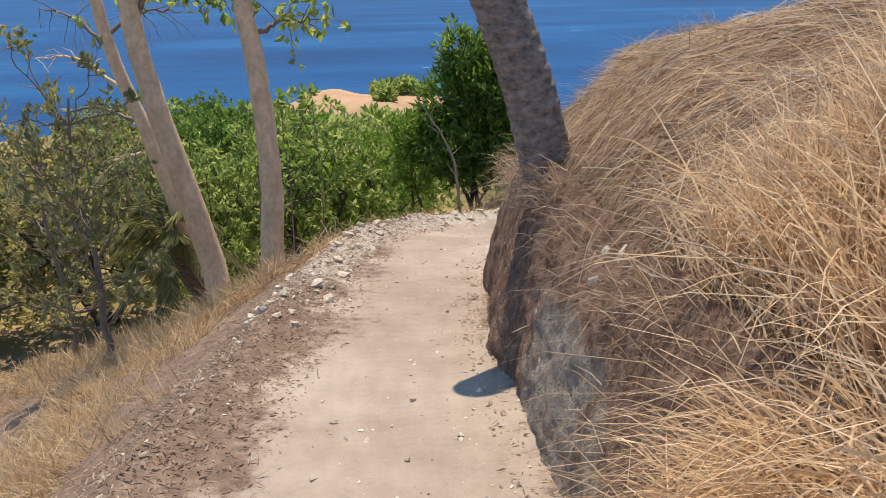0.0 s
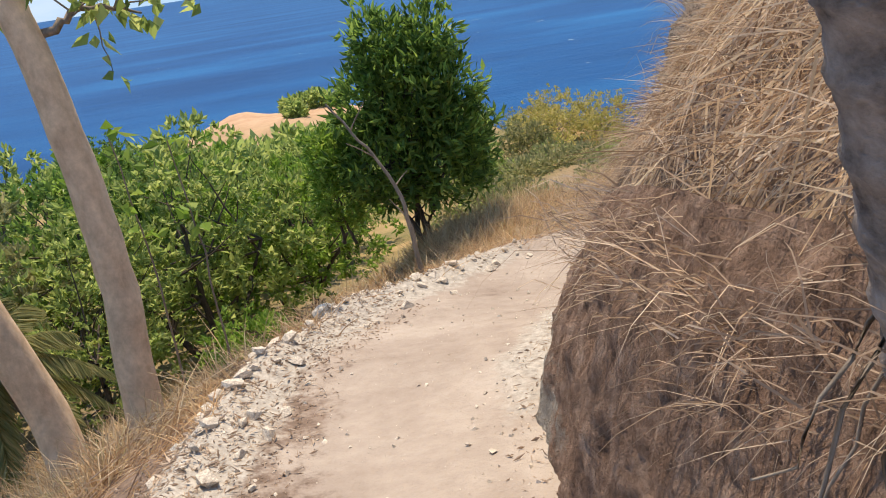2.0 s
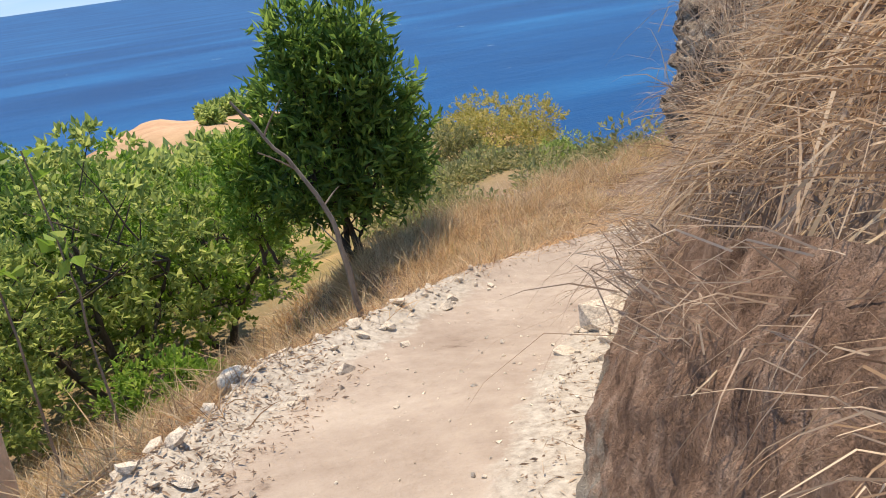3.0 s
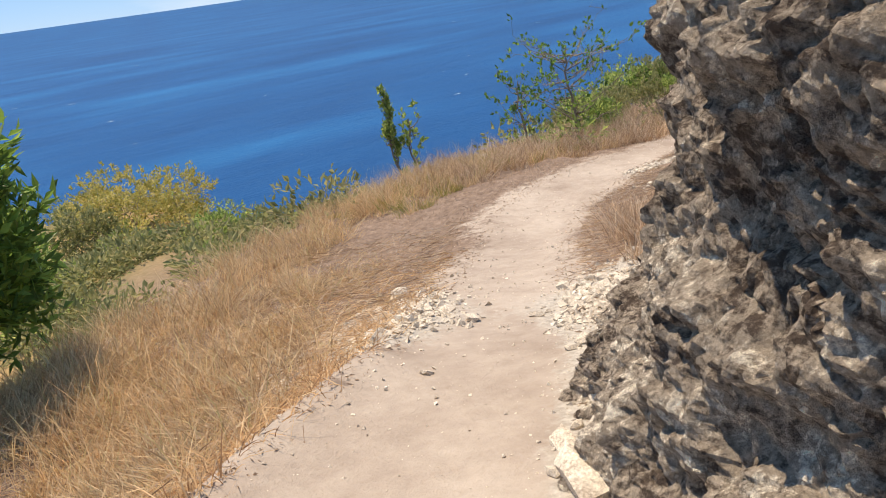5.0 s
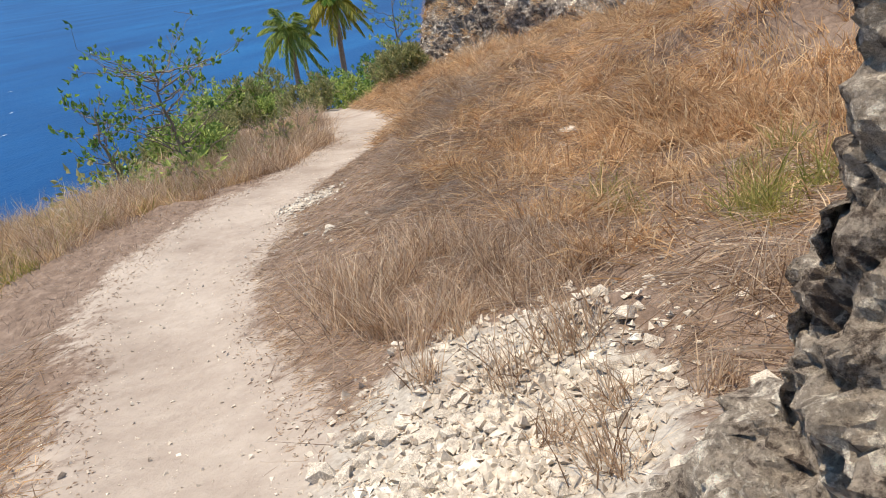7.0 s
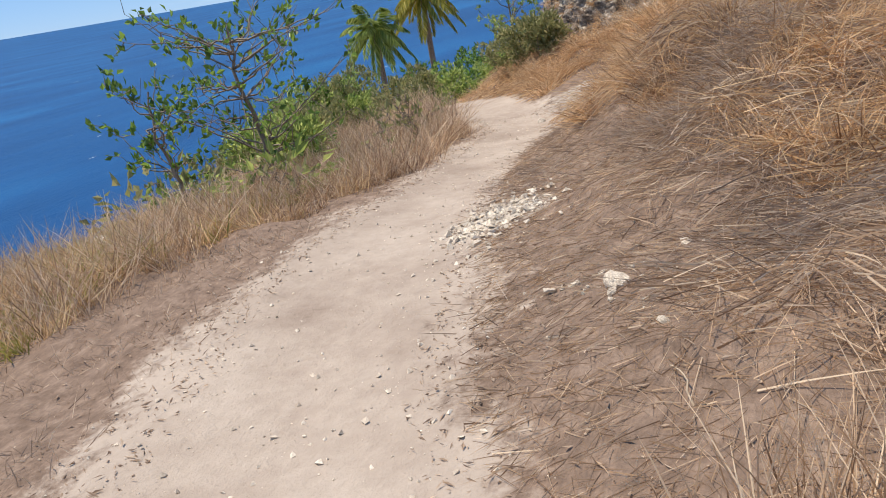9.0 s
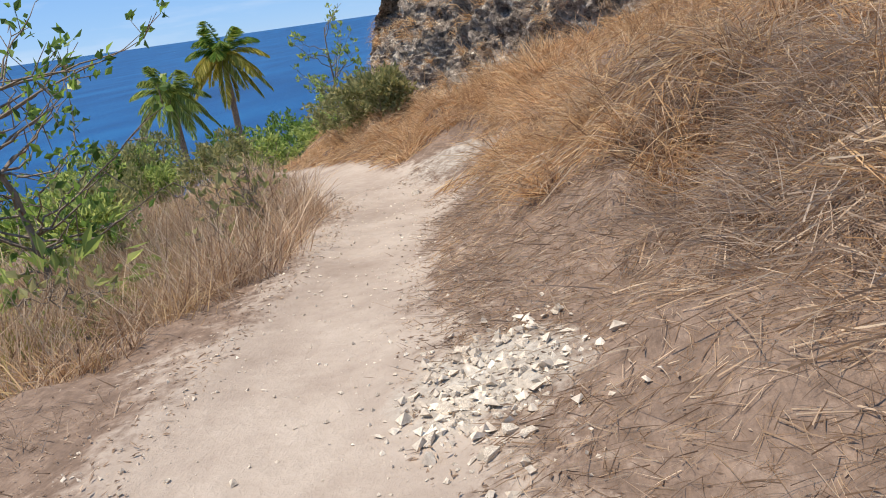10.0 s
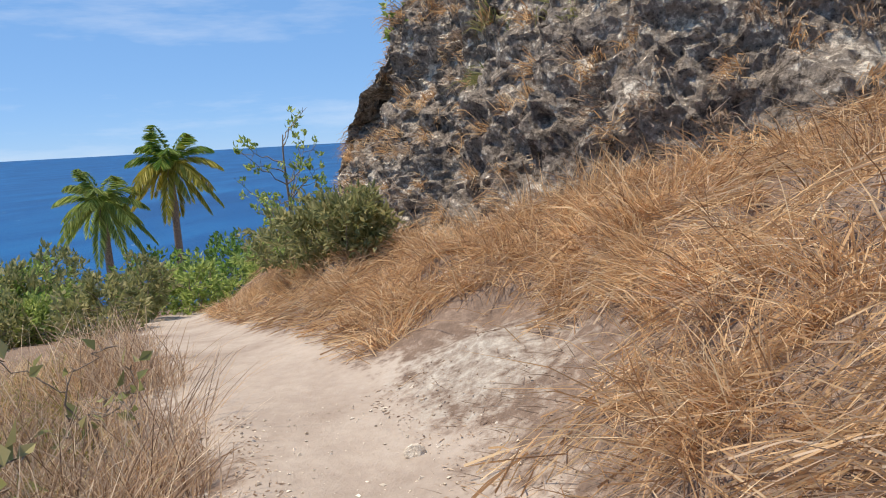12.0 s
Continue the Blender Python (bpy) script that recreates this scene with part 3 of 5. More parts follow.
bank_foot = spline([(0.5, -4, 0.75), (0.42, 0, 0.8), (0.36, 2, 0.9), (0.3, 3, 1.0), (0.22, 4, 1.15), (0.26, 5.1, 1.12), (0.38, 6, 1.0), (0.6, 6.5, 0.9), (0.85, 7.05, 0.85), (1.2, 7.5, 0.8)], 0.03)
bank_co = loft(bank_foot, lambda v, h: (0.24 * v + 0.1 * v ** 3 + 0.03, h * v ** 0.85), 0.022,
               lambda x, y, z, v: 0.045 * noise3(x, y, z * 0.5, 0.7) + 0.02 * noise3(x, y, z * 0.6, 0.15) + 0.006 * blocks(x, y, z * 0.7, 0.09) + 0.012 * noise3(x, y, z, 0.05))
bank_me = mesh_from("earth_bank", bank_co.reshape(-1, 3), [sheet_faces(*bank_co.shape[:2])], SOIL, True)
vv = np.tile(np.arange(bank_co.shape[1]) / bank_co.shape[1], (len(bank_foot), 1))
by = np.tile(bank_foot[:, 1:2], (1, bank_co.shape[1]))
floats(bank_me, "chalk", np.clip(0.95 - 1.5 * vv, 0, 1) * (smooth(4.6, 6.2, by) + 0.75 * smooth(0.4, 1.2, by) * smooth(3.6, 2.8, by)) + 0.62 * np.exp(-((by - 2.7) / 0.7) ** 2) * np.exp(-((vv - 0.45) / 0.25) ** 2))
tagged(new("earth_bank", bank_me), "freshly cut brown soil bank beside the trail", "bank", kind="structure")


def outcrop_profile(v, h):
    q = rock_foot[:, 3]
    inn = np.interp(v, [0, 0.12, 0.32, 0.42, 0.55, 0.75, 1.0], [-0.02, 0.06, 0.25, 0.36, 0.3, 0.42, 1.1])
    skirt = np.interp(v, [0, 0.12, 0.34, 0.42, 0.7, 0.85, 1.0], [-0.06, 0.04, 0.3, 0.5, 0.53, 0.68, 1.1])
    return inn * (1 - q) + skirt * q, h * np.interp(v, [0, 0.3, 0.8, 1.0], [0, 0.28, 0.92, 1.0])


HOLLOWS = [((3.25, 9.6, -1.05), 0.3, 0.45), ((3.5, 9.57, -1.0), 0.28, 0.4), ((3.3, 9.63, -1.25), 0.24, 0.4), ((3.1, 9.5, -1.3), 0.18, 0.25), ((3.3, 9.62, -0.65), 0.18, 0.32), ((2.55, 9.2, -0.9), 0.14, 0.16), ((2.9, 9.3, -1.35), 0.16, 0.16)]


def stone_relief(x, y, z, v):
    dent = sum(depth * math.exp(-((x - hx) ** 2 + (y - hy) ** 2 + (z - hz) ** 2) / (r * r)) for (hx, hy, hz), r, depth in HOLLOWS)
    return -dent + 0.17 * noise3(x, y, z, 0.9, 5) + 0.07 * crag(x, y, z * 1.4, 0.8) + 0.05 * noise3(x + 4, y, z * 1.5, 0.22, 4) + 0.035 * blocks(x + 7, y, z, 0.34) + 0.025 * blocks(x, y + 5, z, 0.14) + 0.03 * crag(x, y, z * 1.5, 0.24, 4) + 0.02 * beds(x, y, z, 0.2) + 0.012 * noise3(x, y, z, 0.05)


rock_foot = spline([(0.95, 7.1, 0.9, 0), (1.3, 7.7, 1.4, 0), (1.66, 8.4, 2.0, 0), (2.1, 8.95, 2.5, 0), (2.72, 9.45, 2.7, 0), (3.25, 9.88, 2.6, 0.3), (3.7, 10.13, 2.5, 0.8), (4.06, 10.2, 2.4, 1), (4.42, 10.03, 2.3, 1), (4.66, 9.55, 2.3, 1), (4.95, 8.9, 2.6, 1), (5.3, 8.0, 3.0, 1)], 0.015)
rock_co = loft(rock_foot, outcrop_profile, 0.0055, stone_relief, 0.1)
rock_me = mesh_from("rock_outcrop", rock_co.reshape(-1, 3), [sheet_faces(*rock_co.shape[:2])], ROCK, False)
rv = np.linspace(0, 1, rock_co.shape[1])[None]
# painted shade: lower mid face darker as if in the hollow's shadow, upper paler
mid_face = np.exp(-((rock_foot[:, :1] - 3.25) / 0.5) ** 2)
floats(rock_me, "patina_shade", smooth(0.15, 0.5, rv) * (0.8 - 0.5 * rock_foot[:, 3:4]) * (1 - 0.5 * mid_face) + 0.6 * mid_face * smooth(0.55, 0.3, rv))
tagged(new("rock_outcrop", rock_me),
       "dark weathered limestone outcrop with pale broken faces and hollows", "rock", kind="structure")

cliff_foot = spline([(17.5, 3, 5.0), (17.4, 7.5, 5.5), (17.6, 10.0, 6.2), (18.4, 11.6, 6.8), (19.0, 13.0, 7.0), (19.7, 14.2, 7.0), (21.0, 15.2, 7.2), (22.2, 16.0, 6.4), (23.2, 16.6, 5.6), (24.8, 18.0, 5.0), (25.9, 18.75, 4.4), (27.0, 19.1, 3.8), (28.0, 17.8, 3.6), (28.2, 14.6, 4.0)], 0.06)
cliff_co = loft(cliff_foot, lambda v, h: (np.interp(v, [0, 0.1, 0.45, 0.75, 1.0], [-0.5, 0.1, 0.7, 1.3, 2.3]), h * np.interp(v, [0, 0.8, 1.0], [0, 0.88, 1.0])), 0.0085,
                lambda x, y, z, v: 0.4 * noise3(x, y, z, 2.2) + 0.3 * crag(x, y, z * 1.5, 1.5) + 0.14 * crag(x + 9, y, z * 1.8, 0.45, 4) + 0.05 * crag(x, y + 3, z * 1.3, 0.2, 3) + 0.12 * beds(x, y, z, 0.55) + 0.05 * blocks(x, y + 4, z, 0.16))
cliff_me = mesh_from("cliff", cliff_co.reshape(-1, 3), [sheet_faces(*cliff_co.shape[:2])], CLIFF, False)
floats(cliff_me, "patina_shade", np.full(cliff_co.shape[:2], 0.35))
tagged(new("cliff", cliff_me),
       "tall grey limestone cliff with pockets and dry grass", "cliff", kind="structure")

# ---- trees ----


def crown_points(blobs, n, rng, hollow=0.55):
    """Places and outward directions on and in a lumpy crown."""
    vol = np.array([b[3] * b[4] * b[5] for b in blobs]) ** 0.67
    pick = rng.choice(len(blobs), n, p=vol / vol.sum())
    b = np.array(blobs)[pick]
    d = unit(rng.randn(n, 3))
    r = (hollow + (1 - hollow) * rng.rand(n, 1) ** 0.6) * (1 + 0.12 * rng.randn(n, 1))
    return b[:, :3] + d * b[:, 3:6] * r, d


def sprays(c, d, per, length, width, name, material, rng, rise=0.35):
    """Rosettes of leaves at the twig ends."""
    n = len(c) * per
    base = np.repeat(c, per, 0) + rng.randn(n, 3) * length * 0.3
    aim = np.repeat(d, per, 0) * 0.55 + rng.randn(n, 3) * 0.6 + np.array([0, 0, rise])
    return leaves(name, base, aim, length * (0.6 + 0.7 * rng.rand(n)), width * (0.7 + 0.6 * rng.rand(n)), material, rng)


def broad_tree(name, blobs, stems, n, per, length, width, leafmat, barkmat, label, x, y, z, seed, radius=0.07, category="tree"):
    rng = np.random.RandomState(seed)
    t = thing(name, x, y, z, label, category)
    c, d = crown_points(blobs, n, rng)
    child("crown", sprays(c, d, per, length, width, "crown", leafmat, rng), t)
    for k in range(stems):
        goal = np.array(blobs[k % len(blobs)][:3])
        foot = np.array([0.12 * math.cos(k * 2.4), 0.12 * math.sin(k * 2.4), -0.15])
        trunk = limb([foot, foot * 0.6 + (goal - foot) * 0.45 + rng.randn(3) * 0.12, goal], radius, radius * 0.35, 12, 0.015, rng)
        tr = child("trunk", limb_mesh("trunk", [trunk], barkmat), t)
        paths = []
        for j in range(9):
            a = trunk[rng.randint(4, 12), :3]
            e = c[rng.randint(len(c))]
            paths.append(limb([a, (a + e) / 2 + rng.randn(3) * 0.1, e], radius * 0.3, 0.006, 8, 0.01, rng))
        child("branch", limb_mesh("branch", paths, barkmat, 5), t)
    return t


TREE = (0.75, 15.7)
tz = ground_z(*TREE)
round_tree = broad_tree("round_tree", [(0.0, 0, 1.6, 1.15, 1.0, 0.95), (0.5, 0.1, 1.15, 0.9, 0.85, 0.6), (-0.5, -0.1, 1.35, 0.75, 0.8, 0.7), (0.1, 0.1, 2.5, 0.85, 0.85, 0.8), (0.5, 0, 3.3, 0.5, 0.5, 0.45), (-0.3, 0, 3.35, 0.45, 0.45, 0.5), (0.05, 0, 3.0, 0.7, 0.7, 0.5), (0.85, 0.1, 1.7, 0.55, 0.6, 0.6), (0.75, 0, 2.4, 0.6, 0.6, 0.6), (-0.6, 0, 2.35, 0.6, 0.6, 0.6)],
                        5, 1050, 10, 0.2, 0.065, LEAF, DARK_BARK, "dense dark green broadleaf tree with a rounded crown", TREE[0], TREE[1], -3.4, 3, 0.05)
broad_tree("shrub", [(0, 0, 0.9, 0.5, 0.5, 0.8), (-0.1, 0, 1.5, 0.35, 0.35, 0.4)], 2, 260, 10, 0.13, 0.05, LEAF_BRIGHT, DARK_BARK, "light green shrub beside the dark tree", -0.55, 15.9, -3.2, 5, 0.03, "shrub")
broad_tree("shrub", [(0, 0, 0.5, 0.75, 0.6, 0.5), (0.5, 0, 0.35, 0.5, 0.5, 0.4)], 2, 240, 12, 0.12, 0.05, LEAF_BRIGHT, DARK_BARK, "bright green leafy bush on the slope", -2.2, 14.0, ground_z(-2.2, 14.0), 6, 0.03, "shrub")

wood = [broad_tree("tree", [(0, 0, 2.6, 1.7, 1.7, 1.3), (1.1, 0.4, 2.0, 1.2, 1.2, 1.0), (-1.0, -0.5, 2.1, 1.3, 1.2, 1.0), (0.2, 0.9, 3.3, 1.0, 1.0, 0.8), (-0.4, -0.2, 1.2, 1.4, 1.4, 0.8)], 3, 360, 17, 0.155, 0.07, m, DARK_BARK, lab, x, y, 0, k, 0.08)
        for k, (m, lab, x, y) in enumerate([(LEAF_MID, "leafy green tree in the wooded valley", -3.6, 17.5), (LEAF, "dark green tree in the wooded valley", -6.2, 19.5), (LEAF_DUSTY, "dusty thin-leaved tree in the wooded valley", -7.5, 15.5), (LEAF_BRIGHT, "bright green tree in the wooded valley", -5.6, 26.5)], 31)]


def fit_crown(o, x, y, spin):
    """Valley trees stay below the line of sight to the hill."""
    d_, b_ = math.hypot(x, y - 2.6), math.degrees(math.atan2(x, y - 2.6))
    top = 0.9 - math.tan(radians(7.5 if b_ < -13 else 9.5 if d_ < 22 else 12.0)) * d_
    o.scale = Vector((1, 1, 1)) * min(1.25, max(0.4, (top - o.location.z) / 4.1)) * spin


for o in wood:
    o.location.z = ground_z(o.location.x, o.location.y) - 0.1
    fit_crown(o, o.location.x, o.location.y, 1.0)
    tagged(o, group="trees of the valley")
rng = np.random.RandomState(77)
spots = [(-1.9, 19.5, 3), (-4.9, 15.2, 0), (-8.5, 22, 0), (-11, 19, 2), (-9.8, 14.5, 2), (-5.2, 23, 3), (-2.6, 24, 0), (-11.5, 26, 0), (-8, 29, 1), (-4, 30, 3), (-14, 23, 2), (-16, 30, 2),
         (-1.0, 31, 0), (-6.5, 37, 1), (-12, 37, 0), (-2, 40, 1), (-18, 38, 2), (-24, 34, 2), (-9, 47, 3), (-4, 52, 1), (-15, 50, 1), (-1.5, 60, 0), (-24, 52, 0), (-8, 66, 0), (-14, 17.5, 2), (-19, 24, 2), (3.5, 30, 0), (2.0, 46, 1), (-3.8, 20.8, 1), (-1.2, 26.5, 1)]
for x, y, k in spots:
    o = copy_thing(wood[k], pose(x, y, ground_z(x, y) - 0.2, 0, 0, rng.rand() * 360))
    fit_crown(o, x, y, 0.72 + 0.4 * rng.rand())
# woods on the far hill and the shore
far_c = []
for k in range(130):
    b, r = rng.uniform(-22, 9), rng.uniform(62, 104)
    if k < 8:
        b, r = rng.uniform(-5.0, -0.6), rng.uniform(110, 118)
    elif k < 10:
        b, r = -3.2 - 0.12 * k, 92 + k
    elif abs(b + 5.5) < 8.5:
        r = rng.uniform(50, 66)
    x, y = r * math.sin(radians(b)), 4 + r * math.cos(radians(b))
    far_c.append((x, y, max(ground_z(x, y), SEA_LEVEL + 0.3), rng.uniform(0.9, 1.7) * (1.0 if k < 10 else 1.3)))
far_c = np.array(far_c)
n = len(far_c) * 160
pick = np.repeat(far_c, 160, 0)
d = unit(rng.randn(n, 3))
base = pick[:, :3] + d * pick[:, 3:4] * np.array([1, 1, 0.75]) * (0.6 + 0.4 * rng.rand(n, 1)) + np.array([0, 0, 1]) * pick[:, 3:4] * 0.6
tagged(new("far_woods", leaves("far_woods", base, d + rng.randn(n, 3) * 0.5, 0.7 + 0.4 * rng.rand(n), 0.5 + 0.2 * rng.rand(n), LEAF_MID, rng)),
       "distant dark bushes on the pale hill by the shore", "woods", kind="stuff")


def pale_tree(name, stem, r0, r1, twigs, label, seed, leafy=True):
    rng = np.random.RandomState(seed)
    stem = np.array(stem)
    t = thing(name, *stem[0], label, "tree", "pale trees below the trail")
    p = stem - stem[0]
    trunk = limb(p, r0, r1, 26, 0.006, rng)
    child("trunk", limb_mesh("trunk", [trunk], PALE_BARK, 12), t)
    tips = []
    for k, (h, dx, dy, dz) in enumerate(twigs):
        a = trunk[int(h * 25), :3]
        e = a + np.array([dx, dy, dz])
        m = (a + e) / 2 + np.array([0, 0, 0.18 * np.linalg.norm(e - a)])
        main = limb([a, m, e], r1 * 0.45, 0.008, 14, 0.015, rng)
        paths = [main]
        for j in range(11):
            q = main[rng.randint(4, 14), :3]
            f = q + unit(rng.randn(3) + np.array([dx, dy, dz - 0.5]) * 0.5) * rng.uniform(0.25, 0.6)
            paths.append(limb([q, (q + f) / 2 + np.array([0, 0, 0.06]), f], 0.008, 0.003, 6, 0.01, rng))
            tips += [f, (q + f) / 2]
        child("branch", limb_mesh("branch", paths, PALE_BARK if k % 2 else TWIG, 5), t)
        tips.append(e)
    if leafy:
        tips = np.array(tips)
        child("leaves", sprays(tips, np.tile([[0, 0, -0.6]], (len(tips), 1)), 4, 0.15, 0.085, "leaves", LEAF_MID, rng, -0.2), t, "drooping green leaves")
    return t


pale_tree("pale_tree", [(-2.2, 9.05, -2.6), (-2.15, 9.15, -1.6), (-2.1, 9.2, -1.08), (-2.12, 9.2, -0.3), (-2.15, 9.2, 0.5), (-2.24, 9.2, 0.95), (-2.22, 9.2, 1.6), (-2.15, 9.3, 2.6)], 0.16, 0.09,
          [(0.72, -0.9, 0.3, 0.2), (0.8, 1.6, 0.4, 0.35), (0.78, -0.6, -0.3, 0.7), (0.84, -1.3, 0.2, 0.45), (0.66, 0.75, 0.2, 0.1), (0.9, 1.3, -0.3, 0.5)], "slender smooth-barked pale tree leaning below the trail's edge", 41)
pale_tree("pale_tree", [(-2.9, 9.15, -2.7), (-3.0, 9.3, -2.1), (-3.14, 9.3, -1.35), (-3.38, 9.3, -0.33), (-3.56, 9.3, 0.6), (-3.6, 9.3, 1.3), (-3.65, 9.4, 2.4)], 0.17, 0.1,
          [(0.75, 1.0, 0.2, 0.9), (0.82, -1.2, 0.2, 0.3), (0.9, 0.9, 0, 0.6), (0.86, -0.8, -0.4, 0.5)], "leaning smooth-barked pale tree beside its twin", 42)
pale_tree("pale_tree", [(-3.7, 11.2, -3.6), (-3.9, 11, -2.2), (-4.1, 11, -1.31), (-4.36, 11, -0.31), (-4.62, 11, 0.56), (-4.7, 11, 1.5)], 0.13, 0.08,
          [(0.6, -1.6, 0.3, -0.05), (0.7, -1.5, 0.5, 0.5), (0.8, -1.0, 0.2, 0.6), (0.55, -0.8, -0.3, -0.4), (0.85, 1.0, 0.3, 0.3)], "pale bare-limbed tree among the valley scrub", 43, False)


def leaning_palm():
    """The coconut trunk that leans out from the bank."""
    t = thing("leaning_trunk", 0.6, 4.05, 0.1, "grey ringed palm trunk leaning out of the soil bank", "tree")
    pts = limb([(0.16, 0.03, -0.15), (0.0, 0, 0.2), (-0.06, 0, 0.42), (-0.12, 0, 0.66), (-0.2, 0, 0.9), (-0.3, 0, 1.15), (-0.52, 0, 1.6)], 0.15, 0.125, 130)
    k = np.arange(130)
    pts[:, 3] += np.where(k < 45, 0.03 * (1 - k / 45) ** 2, 0) + 0.006 * np.where(k % 6 == 0, 1, 0) - 0.003 * (k % 6 == 3)
    child("trunk", limb_mesh("trunk", [pts], PALM_BARK, 20), t)
    rng = np.random.RandomState(9)
    roots = []
    for a in np.linspace(2.2, 5.4, 11):
        r = rng.uniform(0.13, 0.17)
        roots.append(limb([(r * math.cos(a) + 0.02, r * math.sin(a), 0.3), (r * 1.2 * math.cos(a) - 0.03, r * 1.2 * math.sin(a), 0.14), (r * 1.2 * math.cos(a) - 0.09, r * 1.3 * math.sin(a) + rng.uniform(-0.05, 0.05), 0.1 - rng.uniform(0.05, 0.3))], 0.004, 0.002, 7, 0.008, rng))
    for r in roots:
        child("root", limb_mesh("root", [r], TWIG, 5), t)


leaning_palm()


def coconut(x, y, z0, z1, size, label, seed, mat_f):
    rng = np.random.RandomState(seed)
    t = thing("coconut_palm", x, y, z0, label, "palm", "palms by the shore")
    h = z1 - z0
    child("trunk", limb_mesh("trunk", [limb([(0.8, 0.3, 0), (0.3, 0.1, h * 0.5), (0, 0, h)], 0.2, 0.12, 12)], PALM_BARK, 8), t)
    for k in range(26):
        a, e = k * 2.4 + rng.rand() * 0.3, -0.75 + 2.15 * ((k * 7) % 26) / 26
        L = size * rng.uniform(0.85, 1.1)
        q = np.linspace(0, 1, 64)
        out = np.array([math.cos(a), math.sin(a)])
        rx = L * q * math.cos(e)
        rz = L * (q * math.sin(e) - q ** 2.4 * (0.2 + 0.36 * math.cos(e)))
        rib = np.stack([out[0] * rx, out[1] * rx, h + rz], 1)
        d = unit(np.gradient(rib, axis=0))
        side = np.array([-out[1], out[0], 0])
        base, aim = np.repeat(rib[2:], 2, 0), []
        for i in range(2, 64):
            for sgn in (1, -1):
                aim.append(d[i] * 0.7 + side * sgn * 0.6 + np.array([0, 0, -0.5 - 0.3 * rng.rand()]))
        n = len(base)
        ln = size * 0.34 * np.repeat(np.sin(np.linspace(0.35, 2.75, 62)), 2)
        child("frond", leaves("frond", base, np.array(aim), ln, np.full(n, size * 0.03), YELLOW_FROND if e < 0.45 and mat_f == FROND else mat_f, rng), t)
    return t


coconut(41.3, 28.6, ground_z(41.3, 28.6), -2.3, 2.05, "green and yellow coconut palm below the headland", 61, FROND)
coconut(-4.2, 11.0, ground_z(-4.2, 11.0), -2.3, 1.1, "small dusty palm among the valley scrub", 63, LEAF_DUSTY)
coconut(39.4, 30.5, ground_z(39.4, 30.5), -3.6, 1.9, "dark green coconut palm behind the bushes", 62, LEAF_MID)

# ---- shrubs and small trees along the way ----


def sparse_tree(x, y, z, hgt, spread, label, seed, leafmat, n=26, per=9, name="sparse_tree"):
    rng = np.random.RandomState(seed)
    t = thing(name, x, y, z, label, "tree")
    paths, tips = [], []
    trunk = limb([(0, 0, -0.3), (0.05, 0, hgt * 0.3), (-0.1, 0.1, hgt * 0.6), (0.0, 0.1, hgt * 0.95)], min(0.05, 0.02 * hgt), min(0.012, 0.006 * hgt), 14, 0.02, rng)
    child("trunk", limb_mesh("trunk", [trunk], TWIG, 7), t)
    for k in range(n):
        a = trunk[rng.randint(3, 13), :3]
        ang = rng.rand() * 6.28
        e = a + np.array([math.cos(ang) * spread, math.sin(ang) * spread, rng.uniform(0.0, 0.5) * hgt]) * rng.uniform(0.4, 1)
        m = limb([a, (a + e) / 2 + np.array([0, 0, -0.05]) + rng.randn(3) * 0.06, e], min(0.014, 0.007 * hgt), 0.003, 9, 0.02, rng)
        paths.append(m)
        for j in range(4):
            q = m[rng.randint(3, 9), :3]
            f = q + unit(rng.randn(3) + np.array([0, 0, 0.4])) * rng.uniform(0.15, 0.4) * spread * 0.6
            paths.append(limb([q, f], 0.006, 0.003, 4))
            tips.append(f)
        tips.append(e)
    child("branch", limb_mesh("branch", paths, TWIG, 4), t)
    tips = np.array(tips)
    tips = tips[rng.rand(len(tips)) < 0.75]
    child("leaves", sprays(tips, unit(tips - np.array([0, 0, hgt * 0.4])), per, 0.11, 0.06, "leaves", leafmat, rng), t)
    return t


def bush(x, y, w, h, mat_l, label, seed, n=220, length=0.12, z=None):
    z = ground_z(x, y) if z is None else z
    return broad_tree("bush", [(0, 0, h * 0.5, w * 0.6, w * 0.6, h * 0.5), (w * 0.35, 0.1, h * 0.4, w * 0.45, w * 0.4, h * 0.4), (-w * 0.35, -0.1, h * 0.42, w * 0.4, w * 0.45, h * 0.42)],
                      2, n, 9, length, length * 0.45, mat_l, TWIG, label, x, y, z, seed, 0.02, "bush")


sparse_tree(14.0, 19.0, ground_z(14.0, 19.0), 2.3, 1.6, "thin-branched coastal tree with sparse leaves", 71, LEAF, 46, 4)
sparse_tree(13.0, 19.6, ground_z(13.0, 19.6), 1.7, 0.8, "thin-branched coastal tree with sparse leaves", 72, LEAF, 20, 5)
sparse_tree(-4.0, 8.2, ground_z(-4.0, 8.2), 3.3, 1.0, "thin dark-stemmed tree with dusty yellow-green leaves", 70, LEAF_DUSTY, 40, 7)
sparse_tree(-5.6, 10.4, ground_z(-5.6, 10.4), 3.6, 1.3, "thin tree with dusty yellow-green leaves below the trail", 69, LEAF_YELLOW, 40, 8)
bush(15.6, 19.6, 1.0, 0.9, LEAF_MID, "dark green bush at the shelf's edge", 73)
bush(16.9, 20.4, 1.1, 0.9, LEAF_DUSTY, "dusty green bush at the shelf's edge", 74)
bush(22.4, 17.9, 1.0, 1.0, LEAF_DUSTY, "dusty green bush at the cliff's foot", 75)
bush(23.5, 18.7, 1.2, 1.0, LEAF_DUSTY, "leafy green bush at the cliff's foot", 76, 110)
